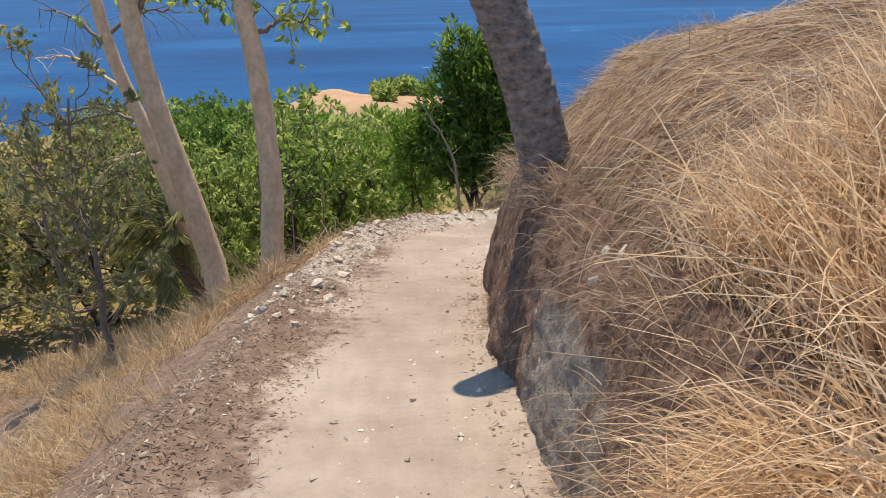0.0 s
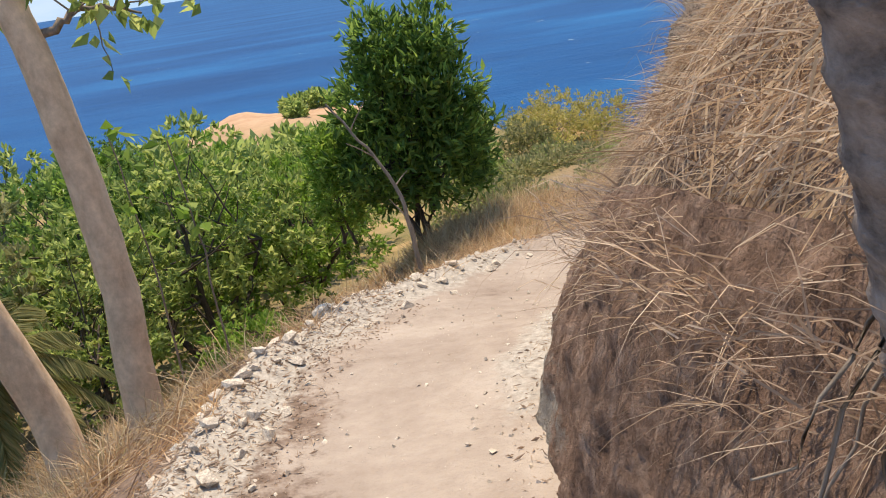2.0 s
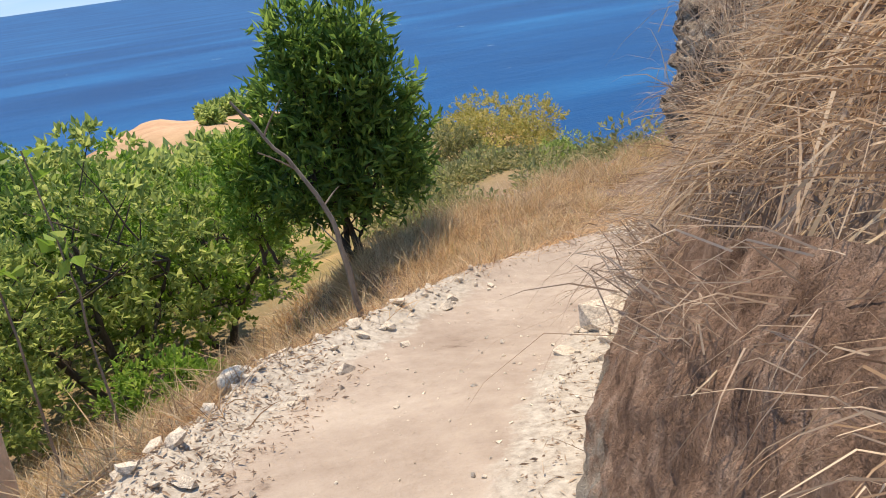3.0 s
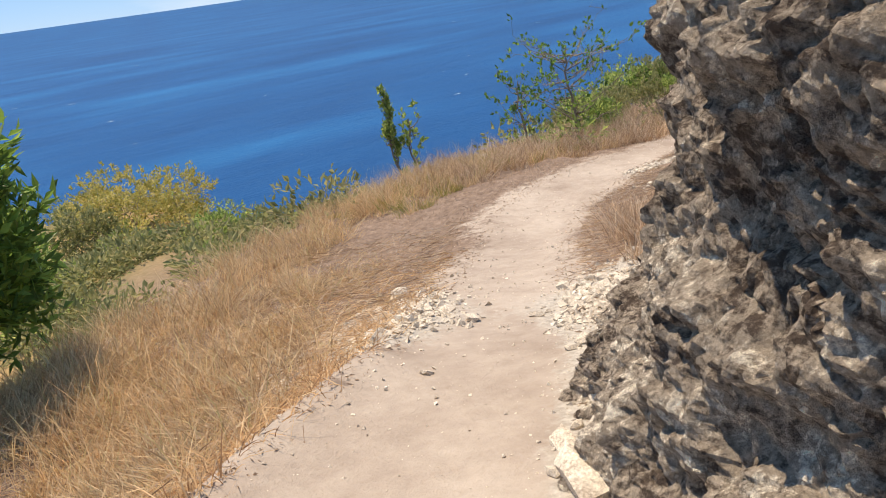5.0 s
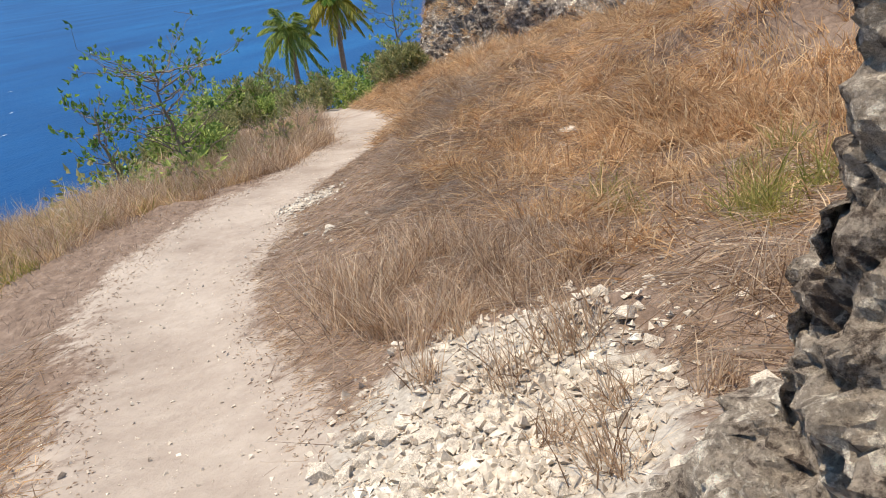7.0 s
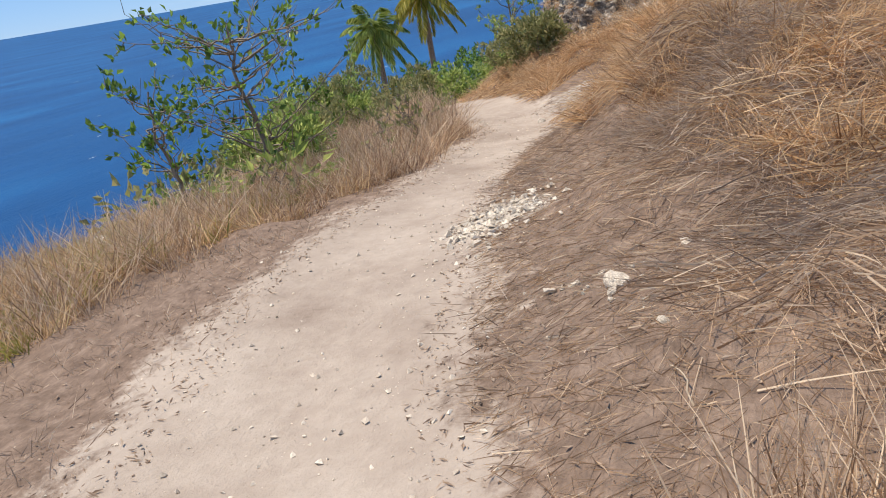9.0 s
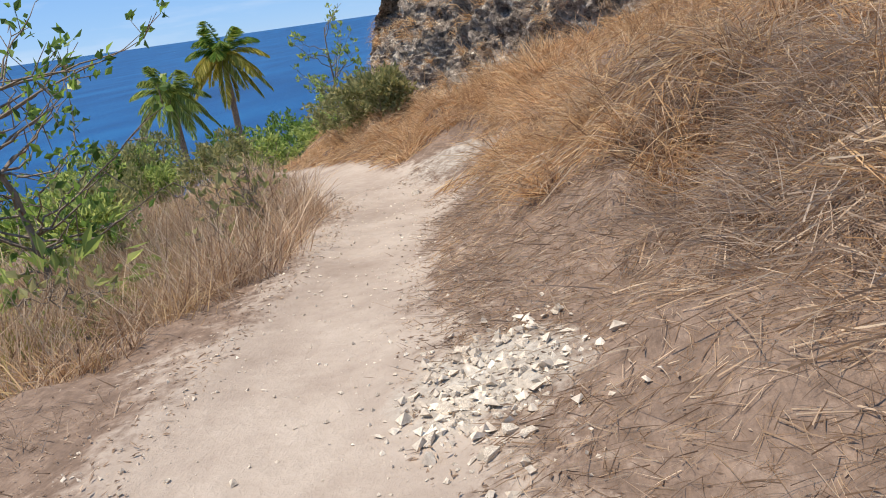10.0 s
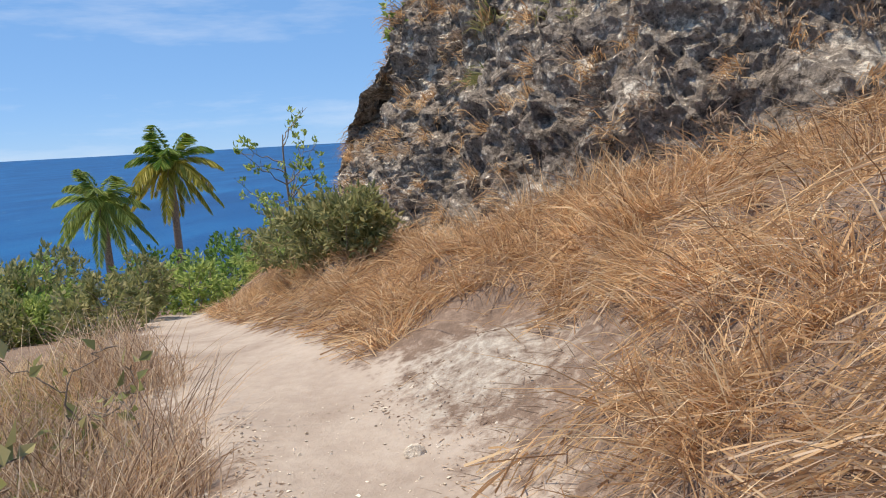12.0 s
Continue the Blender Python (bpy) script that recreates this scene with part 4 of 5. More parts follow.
bush(21.5, 17.2, 0.7, 0.8, LEAF_DUSTY, "thin dusty bush at the cliff's foot", 77)
sparse_tree(27.4, 19.7, -4.9, 3.2, 1.1, "small leafy tree leaning from the cliff", 78, LEAF_MID, 30, 9)
sparse_tree(25.7, 16.3, -1.4, 3.2, 1.3, "feathery green tree on the cliff's shoulder", 79, LEAF_MID, 40, 10)
rng = np.random.RandomState(13)
for k in range(24):
    b, r = rng.uniform(50, 79), rng.uniform(17, 28)
    x, y = 12.4 + r * math.sin(radians(b)), 15.3 + r * math.cos(radians(b))
    tall = max(1.0, -2.4 - r * math.tan(radians(rng.uniform(4.6, 6.5))) - ground_z(x, y))
    bush(x, y, rng.uniform(1.3, 2.0), tall, (LEAF_MID, LEAF_DUSTY, LEAF)[k % 3], "green coastal bush beyond the bend", 100 + k, 160, 0.16)
for k in range(14):
    b, r = rng.uniform(38, 64), rng.uniform(11.5, 17)
    x, y = 12.4 + r * math.sin(radians(b)), 15.3 + r * math.cos(radians(b))
    bush(x, y, rng.uniform(0.8, 1.3), rng.uniform(0.9, 1.4), (LEAF_DUSTY, LEAF_MID)[k % 2], "dusty green bush beyond the shelf's edge", 170 + k, 130, 0.14)
# scrub where the slope drops to the shore
for k, (b, r, w, h, m, lab) in enumerate([(15, 33, 2.4, 2.2, LEAF_YELLOW, "yellow-green bush on the ridge"), (18.5, 36, 2.2, 2.0, LEAF_YELLOW, "yellow-green bush on the ridge"), (12.5, 30, 1.6, 1.5, LEAF_DUSTY, "dusty bush on the ridge"),
                                         (20, 27, 1.6, 1.4, LEAF_MID, "green bush below the grassy edge"), (23, 25, 1.6, 1.3, LEAF_DUSTY, "dusty bush below the grassy edge"), (26, 24, 1.3, 1.2, LEAF_MID, "green bush below the grassy edge"),
                                         (29, 22, 1.3, 1.1, LEAF_DUSTY, "dusty bush below the grassy edge"), (10, 26, 1.4, 1.2, LEAF_MID, "green bush below the grassy edge"), (33, 22, 1.1, 1.0, LEAF_MID, "green bush below the grassy edge")]):
    x, y = r * math.sin(radians(b)), 4 + r * math.cos(radians(b))
    bush(x, y, w, h, m, lab, 140 + k, 260, 0.16)
sparse_tree(10.6, 21.3, ground_z(10.6, 21.3), (-2.0 - ground_z(10.6, 21.3)) * 0.8, 0.14, "slim green sapling at the slope's edge", 91, LEAF_MID, 22, 10, "sapling")
sparse_tree(10.95, 21.1, ground_z(10.95, 21.1), (-2.3 - ground_z(10.95, 21.1)) * 0.8, 0.2, "slim green sapling at the slope's edge", 92, LEAF_MID, 10, 8, "sapling")
# low scrub over the seaward slope
rng = np.random.RandomState(17)
for name, material, count, seed in (("coastal_scrub", LEAF_DUSTY, 70, 1), ("coastal_scrub", LEAF_YELLOW, 30, 2), ("coastal_scrub", LEAF_MID, 50, 3), ("coastal_scrub", LEAF_DUSTY, 46, 4), ("coastal_scrub", LEAF_DUSTY, 40, 5)):
    b, r = np.radians(rng.uniform(4, 44, count)), rng.uniform(19, 46, count)
    if seed == 2:
        b, r = np.radians(rng.uniform(12, 20, count)), rng.uniform(30, 42, count)
    if seed > 3:
        b, r = np.radians(rng.uniform(8, 27, count)), rng.uniform(17, 28, count)
    x, y, size = r * np.sin(b), 4 + r * np.cos(b), rng.uniform(0.35, 0.9, count)
    c = np.repeat(np.stack([x, y, height(x, y) + size * 0.35, size], 1), 130, 0)
    d = unit(rng.randn(len(c), 3))
    me = leaves(name, c[:, :3] + d * c[:, 3:] * np.array([1.2, 1.2, 0.7]) * (0.5 + 0.5 * rng.rand(len(c), 1)), d + rng.randn(len(c), 3) * 0.5, 0.1 + 0.16 * rng.rand(len(c)), 0.06 + 0.05 * rng.rand(len(c)), material, rng)
    tagged(new(name, me), "low scrubby bushes scattered over the seaward slope", "scrub", kind="stuff")
# leafy shoots in front of the valley
for k, (x, y, h) in enumerate([(-2.05, 9.9, 1.9), (-1.65, 10.1, 1.75), (-2.6, 10.4, 1.7)]):
    rng = np.random.RandomState(200 + k)
    t = thing("shoot", x, y, -1.95, "slender green shoot with broad leaves", "plant", "shoots below the trail")
    st = limb([(0, 0, -0.6), (0.03, 0, h * 0.5), (-0.03, 0, h)], 0.012, 0.006, 10, 0.01, rng)
    child("stem", limb_mesh("stem", [st], TWIG, 5), t)
    tip = st[-4:, :3]
    child("leaves", sprays(tip, np.tile([[0, 0, 0.2]], (4, 1)), 4, 0.17, 0.1, "leaves", LEAF_BRIGHT, rng, 0.0), t)

# bare leaning sapling at the trail's edge
rng = np.random.RandomState(8)
t = thing("bare_sapling", 0.22, 9.25, -1.62, "bare grey leaning sapling at the trail's edge", "tree")
st = limb([(0.02, 0, -0.2), (0, 0, 0.3), (-0.04, 0, 0.75), (-0.1, 0.02, 0.95), (-0.26, 0.05, 1.25), (-0.5, 0.1, 1.6)], 0.024, 0.008, 22, 0.004, rng)
child("trunk", limb_mesh("trunk", [st], TWIG, 8), t)
for k in range(5):
    a = st[6 + 3 * k, :3]
    e = a + np.array([rng.uniform(-0.35, 0.15), rng.uniform(-0.2, 0.2), rng.uniform(0.05, 0.25)])
    child("twig", limb_mesh("twig", [limb([a, (a + e) / 2 + rng.randn(3) * 0.03, e], 0.007, 0.003, 6)], TWIG, 5), t)

# ---- dry grass ----


def meadow(name, n, s0, s1, u0, u1, hgt, width, material, label, seed, clump=0.5, lean=0.4, droop=0.5, downhill=0.0, keep=None, bias=1.0, tuft=0.14, upright=1.0, per=26, mess=0.35):
    """Grass over a stretch of the trailside: s along it, u from its edge outward (negative: sea side)."""
    rng = np.random.RandomState(seed)
    heads = max(1, n // per)
    s = rng.uniform(s0, s1, heads) + S0
    side = -1 if u1 < 0 else 1
    f = rng.rand(heads) ** bias
    edge = np.interp(s, RUN, TRAIL[:, 3 if side < 0 else 4])
    off = abs(u0) + (abs(u1) - abs(u0)) * f
    x, y = at_station(s, edge + side * off)
    patchy = rough(x, y, 0.9, seed, 3) + rng.randn(heads) * 0.3
    ok = patchy > (clump - 1)
    if keep is not None:
        ok &= keep(x, y, s - S0, off)
    x, y = x[ok], y[ok]
    big = 0.55 + 0.75 * rng.rand(len(x))
    lx, ly = rng.randn(len(x)) * lean, rng.randn(len(x)) * lean
    X = np.repeat(x, per) + rng.randn(len(x) * per) * tuft * np.repeat(big, per)
    Y = np.repeat(y, per) + rng.randn(len(x) * per) * tuft * np.repeat(big, per)
    Z, _, U, _, _, _, _ = land(X, Y)
    e = 0.12
    gx_, gy_ = (height(X + e, Y) - height(X - e, Y)) / (2 * e), (height(X, Y + e) - height(X, Y - e)) / (2 * e)
    g = np.hypot(gx_, gy_) + 1e-6
    gx_, gy_ = gx_ / g * np.minimum(g, 1.5), gy_ / g * np.minimum(g, 1.5)
    m = len(X)
    aim = np.stack([np.repeat(lx, per) + rng.randn(m) * mess - gx_ * downhill, np.repeat(ly, per) + rng.randn(m) * mess - gy_ * downhill, np.full(m, upright)], 1)
    L = hgt * np.repeat(big, per) * (0.45 + 0.8 * rng.rand(m))
    me = blades(name, np.stack([X, Y, Z - 0.02], 1), aim, L, width * (0.6 + 0.8 * rng.rand(m)), droop * (0.3 + 0.9 * rng.rand(m)), material, rng)
    return tagged(new(name, me), label, "grass", kind="stuff")


def thatch(name, n, s0, s1, u0, u1, length, width, material, label, seed, lift=0.03, comb=0.35, keep=None, clump=0.0, rise=0.12):
    """Old straw lying flat in combed mats that follow the slope."""
    rng = np.random.RandomState(seed)
    s = rng.uniform(s0, s1, n) + S0
    off = u0 + (u1 - u0) * rng.rand(n)
    x, y = at_station(s, np.interp(s, RUN, TRAIL[:, 3 if u1 < 0 else 4]) + off)
    ok = lattice(x / 0.55, y / 0.55, seed + 5) + 0.5 * rng.randn(n) > clump - 1
    if keep is not None:
        ok &= keep(x, y, s - S0, off)
    x, y = x[ok], y[ok]
    m = len(x)
    e = 0.1
    z, gx_, gy_ = height(x, y), (height(x + e, y) - height(x - e, y)) / (2 * e), (height(x, y + e) - height(x, y - e)) / (2 * e)
    g = np.hypot(gx_, gy_) + 1e-6
    k = np.minimum(g, 1.6) / g
    gx_, gy_ = gx_ * k, gy_ * k
    turn = 2.6 * lattice(x / 0.7, y / 0.7, seed + 1) + 1.2 * lattice(x / 0.25, y / 0.25, seed + 2) + rng.randn(m) * comb + math.pi * (rng.rand(m) < 0.3)
    run = np.arctan2(-gx_, gy_) + turn
    dx, dy = np.cos(run), np.sin(run)
    aim = np.stack([dx, dy, dx * gx_ + dy * gy_ + rise * np.abs(rng.randn(m))], 1)
    nrm = unit(np.stack([-gx_, -gy_, np.ones(m)], 1))
    L = length * (0.35 + 0.9 * rng.rand(m))
    base = np.stack([x, y, z], 1) + nrm * (lift * rng.rand(m) ** 0.7)[:, None] - aim * L[:, None] * 0.4
    me = blades(name, base, aim, L, width * (0.5 + rng.rand(m)), rise * 0.9 * rng.rand(m), material, rng)
    return tagged(new(name, me), label, "grass", kind="stuff")


# the bank above the first stretch
thatch("bank_thatch", 16000, 0.3, 8.4, 0.36, 2.6, 0.36, 0.0058, STRAW, "thick mat of fallen straw on the bank", 351, 0.06)
thatch("bank_thatch", 6000, 0.3, 8.4, 0.34, 2.0, 0.42, 0.0055, PALE_STRAW, "pale broken straw lying on the bank", 352, 0.08, 0.6, None, 0.7, 0.25)
thatch("bank_thatch", 5000, 0.3, 8.0, 0.3, 1.6, 0.3, 0.005, GREY_STRAW, "grey broken straw lying on the bank", 353, 0.05, 0.8, None, 0.5)
meadow("bank_grass", 13000, 0.5, 8.6, 0.48, 1.8, 0.2, 0.004, STRAW, "matted straw-coloured grass on the bank", 301, 0.25, 0.6, 0.2, 0.0, upright=0.5, mess=1.3)
meadow("bank_grass", 12000, 4.6, 8.4, 0.45, 1.6, 0.26, 0.0042, STRAW, "matted straw-coloured grass on the bank", 305, 0.2, 0.9, 0.5, 0.05, upright=0.5, per=40, tuft=0.09, mess=1.0)
meadow("bank_grass", 9000, 0.0, 9.0, 1.5, 4.0, 0.2, 0.007, STRAW, "long straw-coloured grass above the bank", 302, 0.1, 0.7, 0.6, 0.0, mess=0.8)
meadow("bank_fringe", 2600, 2.4, 8.4, 0.4, 0.55, 0.26, 0.0035, GREY_STRAW, "dry grass hanging over the cut bank", 303, 0.2, 0.7, 1.1, 0.8, tuft=0.08, mess=0.8)
meadow("bank_tussock", 16000, 0.7, 2.1, 0.35, 1.2, 0.58, 0.0055, PALE_STRAW, "big pale tussock of long dry grass", 304, 0.0, 0.3, 0.7, -0.05, tuft=0.1, upright=1.3)
# sea side
meadow("edge_tufts", 7000, 6.3, 13.8, -0.02, -0.55, 0.2, 0.005, RUST, "short rusty grass tufts along the trail's edge", 343, 0.6, 0.5, 0.4, 0.1, per=24, tuft=0.07, mess=0.7)
meadow("slope_grass", 36000, 6.5, 13.6, -0.35, -4.8, 0.45, 0.0065, GOLD, "golden dry grass on the seaward slope", 311, 0.15, 0.35, 0.45, 0.1, lambda x, y, s, o: (x - 3.4) ** 2 + (y - 12.1) ** 2 > 0.5, per=44, tuft=0.09)
meadow("slope_grass", 17000, -0.5, 7.5, -0.5, -3.2, 0.38, 0.006, GOLD, "golden dry grass below the trail", 312, 0.4, 0.35, 0.45, 0.1, lambda x, y, s, o: o > 0.55 + 0.35 * (s > 4), per=40, tuft=0.09)
meadow("slope_grass", 14000, 6.0, 13.0, -4.4, -8.5, 0.45, 0.013, GOLD, "golden dry grass round the dark tree", 319, 0.1, 0.35, 0.4, per=40, tuft=0.12)
meadow("slope_grass", 15000, 8.5, 16, -1.1, -2.9, 0.4, 0.006, GOLD, "golden dry grass between the trail and the crest", 340, 0.55, 0.4, 0.45, 0.1, per=44, tuft=0.09)
meadow("edge_grass", 24000, 10, 24, -2.3, -4.5, 0.58, 0.007, GOLD, "golden dry grass along the shelf's edge", 313, 0.25, 0.3, 0.35, per=40, tuft=0.1)
meadow("shelf_grass", 12000, 13, 22, -0.3, -3.0, 0.12, 0.005, GREY_STRAW, "short withered grass on the trampled shelf", 314, 0.7, 0.5, 0.1, upright=0.5)
meadow("shelf_grass", 27000, 19.5, 30, -0.2, -3.4, 0.62, 0.006, STRAW, "withered grass and weeds beside the bend", 315, 0.3, 0.3, 0.35, 0.0, lambda x, y, s, o: o > 1.3 * smooth(23.5, 20.5, s), per=40, tuft=0.1)
meadow("shelf_grass", 9000, 18, 31, -0.5, -3.6, 0.4, 0.007, GOLD, "golden dry grass beside the bend", 317, 0.3, 0.3, 0.35, 0.0, lambda x, y, s, o: o > 1.5 * smooth(23.5, 20.5, s), per=50, tuft=0.09)
meadow("shelf_grass", 9000, 18, 31, -0.8, -3.6, 0.36, 0.009, GREEN_GRASS, "half-green weeds beside the bend", 318, 0.4, 0.3, 0.35, 0.0, lambda x, y, s, o: o > 1.6 * smooth(23.5, 20.5, s), per=50, tuft=0.09)
meadow("slope_grass", 7000, 8, 32, -4.3, -8.0, 0.45, 0.014, GOLD, "golden dry grass falling away to the sea", 316, 0.3, 0.3, 0.35)
thatch("slope_thatch", 12000, 6.3, 17, -0.3, -3.6, 0.3, 0.006, STRAW, "fallen pale straw among the seaward grass", 371, 0.14, 0.6, None, 0.3, 0.3)
thatch("slope_thatch", 7000, 6.3, 16, -0.1, -1.8, 0.2, 0.005, RUST, "reddish broken straw along the trail's outer edge", 372, 0.06, 0.8, None, 0.4, 0.2)
# hill side after the outcrop
clear = lambda x, y, s, o: ((x - 4.9) ** 2 + (y - 10.75) ** 2 > 0.6) & ((x - 5.7) ** 2 + (y - 10.85) ** 2 > 0.45) & ((x - 10.6) ** 2 + (y - 14.6) ** 2 > 0.1)
off_rock = lambda x, y, s, o: clear(x, y, s, o) & (((x - 16.4) ** 2 + (y - 15.35) ** 2 > 0.55) & ((x - 17.6) ** 2 + (y - 15.75) ** 2 > 0.5))
outer = lambda x, y, s, o: off_rock(x, y, s, o) & (o > 1.7 - 1.25 * smooth(19.5, 24, s))
thatch("hill_litter", 24000, 12.2, 24, 0.1, 2.2, 0.15, 0.004, STRAW, "short broken straw strewn beside the trail", 361, 0.014, 0.8, off_rock, 0.2, 0.06)
thatch("hill_thatch", 15000, 12.2, 21, 1.2, 4.4, 0.32, 0.0056, GREY_STRAW, "grey-brown mat of fallen straw on the hillside", 366, 0.05, 0.6, off_rock, 0.45)
thatch("hill_thatch", 9000, 12.4, 21, 0.9, 4.4, 0.34, 0.0058, STRAW, "fallen straw on the hillside", 362, 0.06, 0.6, off_rock, 0.5)
thatch("hill_thatch", 26000, 18.8, 31, 0.6, 5.4, 0.46, 0.0068, RUST, "rust-brown mat of fallen grass below the cliff", 363, 0.12, 0.4, outer, 0.1, 0.22)
thatch("hill_thatch", 8000, 19.5, 29, 0.6, 4.4, 0.42, 0.0062, STRAW, "pale mat of fallen straw below the cliff", 364, 0.13, 0.4, outer, 0.7, 0.22)
thatch("hill_thatch", 8000, 18.0, 23.0, 1.4, 3.2, 0.36, 0.0058, GREY_STRAW, "grey mat of dead grass below the cliff", 365, 0.1, 0.5, off_rock, 0.35, 0.2)
meadow("hill_grass", 11000, 12.2, 24, 0.1, 3.4, 0.24, 0.0048, GREY_STRAW, "flattened withered grass beside the trail", 321, 0.3, 0.7, 0.05, 0.1, off_rock, upright=0.16, mess=1.2)
meadow("hill_grass", 9000, 17, 21.5, 1.2, 2.6, 0.3, 0.0055, GREY_STRAW, "long flattened straw beside the trail", 341, 0.35, 0.8, 0.1, 0.1, off_rock, upright=0.2, mess=1.2, per=40)
meadow("hill_grass", 18000, 18.0, 32, 0.5, 5.0, 0.36, 0.0062, RUST, "tangled rust-brown dry grass below the cliff", 322, 0.1, 0.7, 0.35, 0.4, outer, upright=0.6, mess=0.8)
meadow("hill_tussock", 26000, 18.5, 31, 0.7, 4.6, 0.56, 0.0062, RUST, "arching rust-brown tussocks below the cliff", 326, 0.1, 0.45, 0.75, 0.5, outer, upright=0.85, per=110, tuft=0.07)
meadow("hill_tussock", 7000, 18.5, 28, 0.7, 3.6, 0.5, 0.006, STRAW, "pale arching tussocks among the rusty grass", 327, 0.2, 0.45, 0.75, 0.5, outer, upright=0.85, per=90, tuft=0.06)
meadow("hill_tussock", 5000, 20.2, 22.0, 1.3, 2.4, 0.36, 0.005, GREY_STRAW, "grey dead grass tussock", 328, 0.0, 0.5, 0.6, 0.5, upright=0.8, per=90, tuft=0.09)
meadow("hill_tussock", 9000, 24.5, 31.5, 1.8, 4.8, 0.75, 0.009, RUST, "tall rust-brown tussocks at the cliff's foot", 330, 0.0, 0.4, 0.65, 0.3, off_rock, per=110, tuft=0.1)
meadow("hill_grass", 12000, 12.0, 20, 2.2, 7.0, 0.42, 0.0085, RUST, "tangled rust-brown dry grass on the hillside", 323, 0.3, 0.6, 0.6, 0.4)
meadow("hill_tussock", 7000, 13.5, 20, 1.9, 5.5, 0.5, 0.007, RUST, "rust-brown tussocks on the hillside", 329, 0.3, 0.4, 0.7, 0.4, per=110, tuft=0.08)
meadow("hill_grass", 3500, 13.6, 16.6, 2.6, 4.2, 0.5, 0.007, GREEN_GRASS, "half-green grass tussocks on the hillside", 324, 0.4, 0.3, 0.5, 0.2, per=80, tuft=0.08)
meadow("trail_grass", 7000, 12.6, 16.5, 0.5, 2.0, 0.42, 0.005, STRAW, "pale upright tussocks of dry grass", 325, 0.4, 0.2, 0.3, 0.0, per=80, tuft=0.06)
meadow("hill_tussock", 14000, 25.5, 37, 0.35, 3.4, 0.5, 0.008, RUST, "rust-brown tussocks crowding the trail past the bend", 346, 0.0, 0.4, 0.6, 0.3, off_rock, per=90, tuft=0.09)
thatch("hill_thatch", 12000, 25, 37, 0.1, 3.6, 0.4, 0.009, RUST, "fallen rust-brown grass past the bend", 367, 0.1, 0.6, off_rock)
meadow("hill_grass", 9000, 13, 23, 5.0, 11.0, 0.5, 0.014, RUST, "rust-brown dry grass high on the hillside", 342, 0.1, 0.5, 0.5, 0.2, per=60, tuft=0.14)


meadow("hill_grass", 8000, 20.5, 26, 0.1, 1.8, 0.17, 0.0055, GREY_STRAW, "short flattened straw at the bend", 345, 0.45, 0.8, 0.1, 0.1, upright=0.2, mess=1.1)
meadow("hill_tussock", 7000, 17, 25, 3.8, 7.0, 0.6, 0.009, RUST, "tall rust-brown tussocks along the slope's crest", 344, 0.0, 0.5, 0.6, 0.3, per=90, tuft=0.12)


def hanging(name, co, rows, n, hgt, width, material, label, seed):
    """Dry grass rooted on a rock face, hanging out and down."""
    rng = np.random.RandomState(seed)
    a, b = rows
    heads = n // 40
    i, k = rng.randint(2, co.shape[0] - 2, heads), rng.randint(int(a * co.shape[1]), int(b * co.shape[1]) - 2, heads)
    p = co[i, k]
    nrm = unit(np.cross(co[i + 1, k] - co[i - 1, k], co[i, k + 1] - co[i, k - 1]))
    big = 0.5 + 0.9 * rng.rand(heads)
    m = heads * 40
    base = np.repeat(p, 40, 0) + rng.randn(m, 3) * 0.06
    out = np.repeat(np.where((nrm[:, 2:3] < -0.2), -nrm, nrm), 40, 0)
    aim = out * 0.8 + rng.randn(m, 3) * 0.3 + np.array([0, 0, 0.5])
    me = blades(name, base, aim, hgt * np.repeat(big, 40) * (0.5 + 0.7 * rng.rand(m)), width * (0.6 + 0.8 * rng.rand(m)), 0.9 * (0.5 + 0.8 * rng.rand(m)), material, rng)
    return tagged(new(name, me), label, "grass", kind="stuff")


hanging("hanging_grass", rock_co[:int(len(rock_foot) * 0.62)], (0.74, 0.98), 4500, 0.42, 0.004, GREY_STRAW, "dry grass hanging over the outcrop's top", 331)
hanging("cliff_grass", cliff_co[int(len(cliff_foot) * 0.3):], (0.02, 0.98), 14000, 0.4, 0.012, RUST, "tufts of dry grass growing on the cliff", 332)
hanging("cliff_grass", cliff_co[int(len(cliff_foot) * 0.3):], (0.1, 0.98), 9000, 0.35, 0.013, GREY_STRAW, "tufts of withered grass growing on the cliff", 333)
hanging("cliff_plants", cliff_co[int(len(cliff_foot) * 0.32):int(len(cliff_foot) * 0.6)], (0.3, 0.7), 5000, 0.32, 0.02, LEAF_DUSTY, "dusty green plants growing on the cliff", 334)
hanging("cliff_edge_grass", cliff_co[int(len(cliff_foot) * 0.84):int(len(cliff_foot) * 0.93)], (0.05, 0.9), 9000, 0.4, 0.012, STRAW, "pale dry grass along the cliff's corner", 335)
hanging("hanging_straw", bank_co[int(len(bank_foot) * 0.45):], (0.72, 0.98), 1200, 0.3, 0.0035, GREY_STRAW, "dry roots and straw hanging over the soil bank", 336)
hanging("hanging_straw", bank_co[140:178], (0.5, 0.98), 3500, 0.5, 0.005, PALE_STRAW, "long pale straw hanging down the bank", 337)
hanging("hanging_straw", bank_co[220:], (0.78, 0.98), 600, 0.24, 0.004, STRAW, "matted straw hanging over the soil bank", 338)
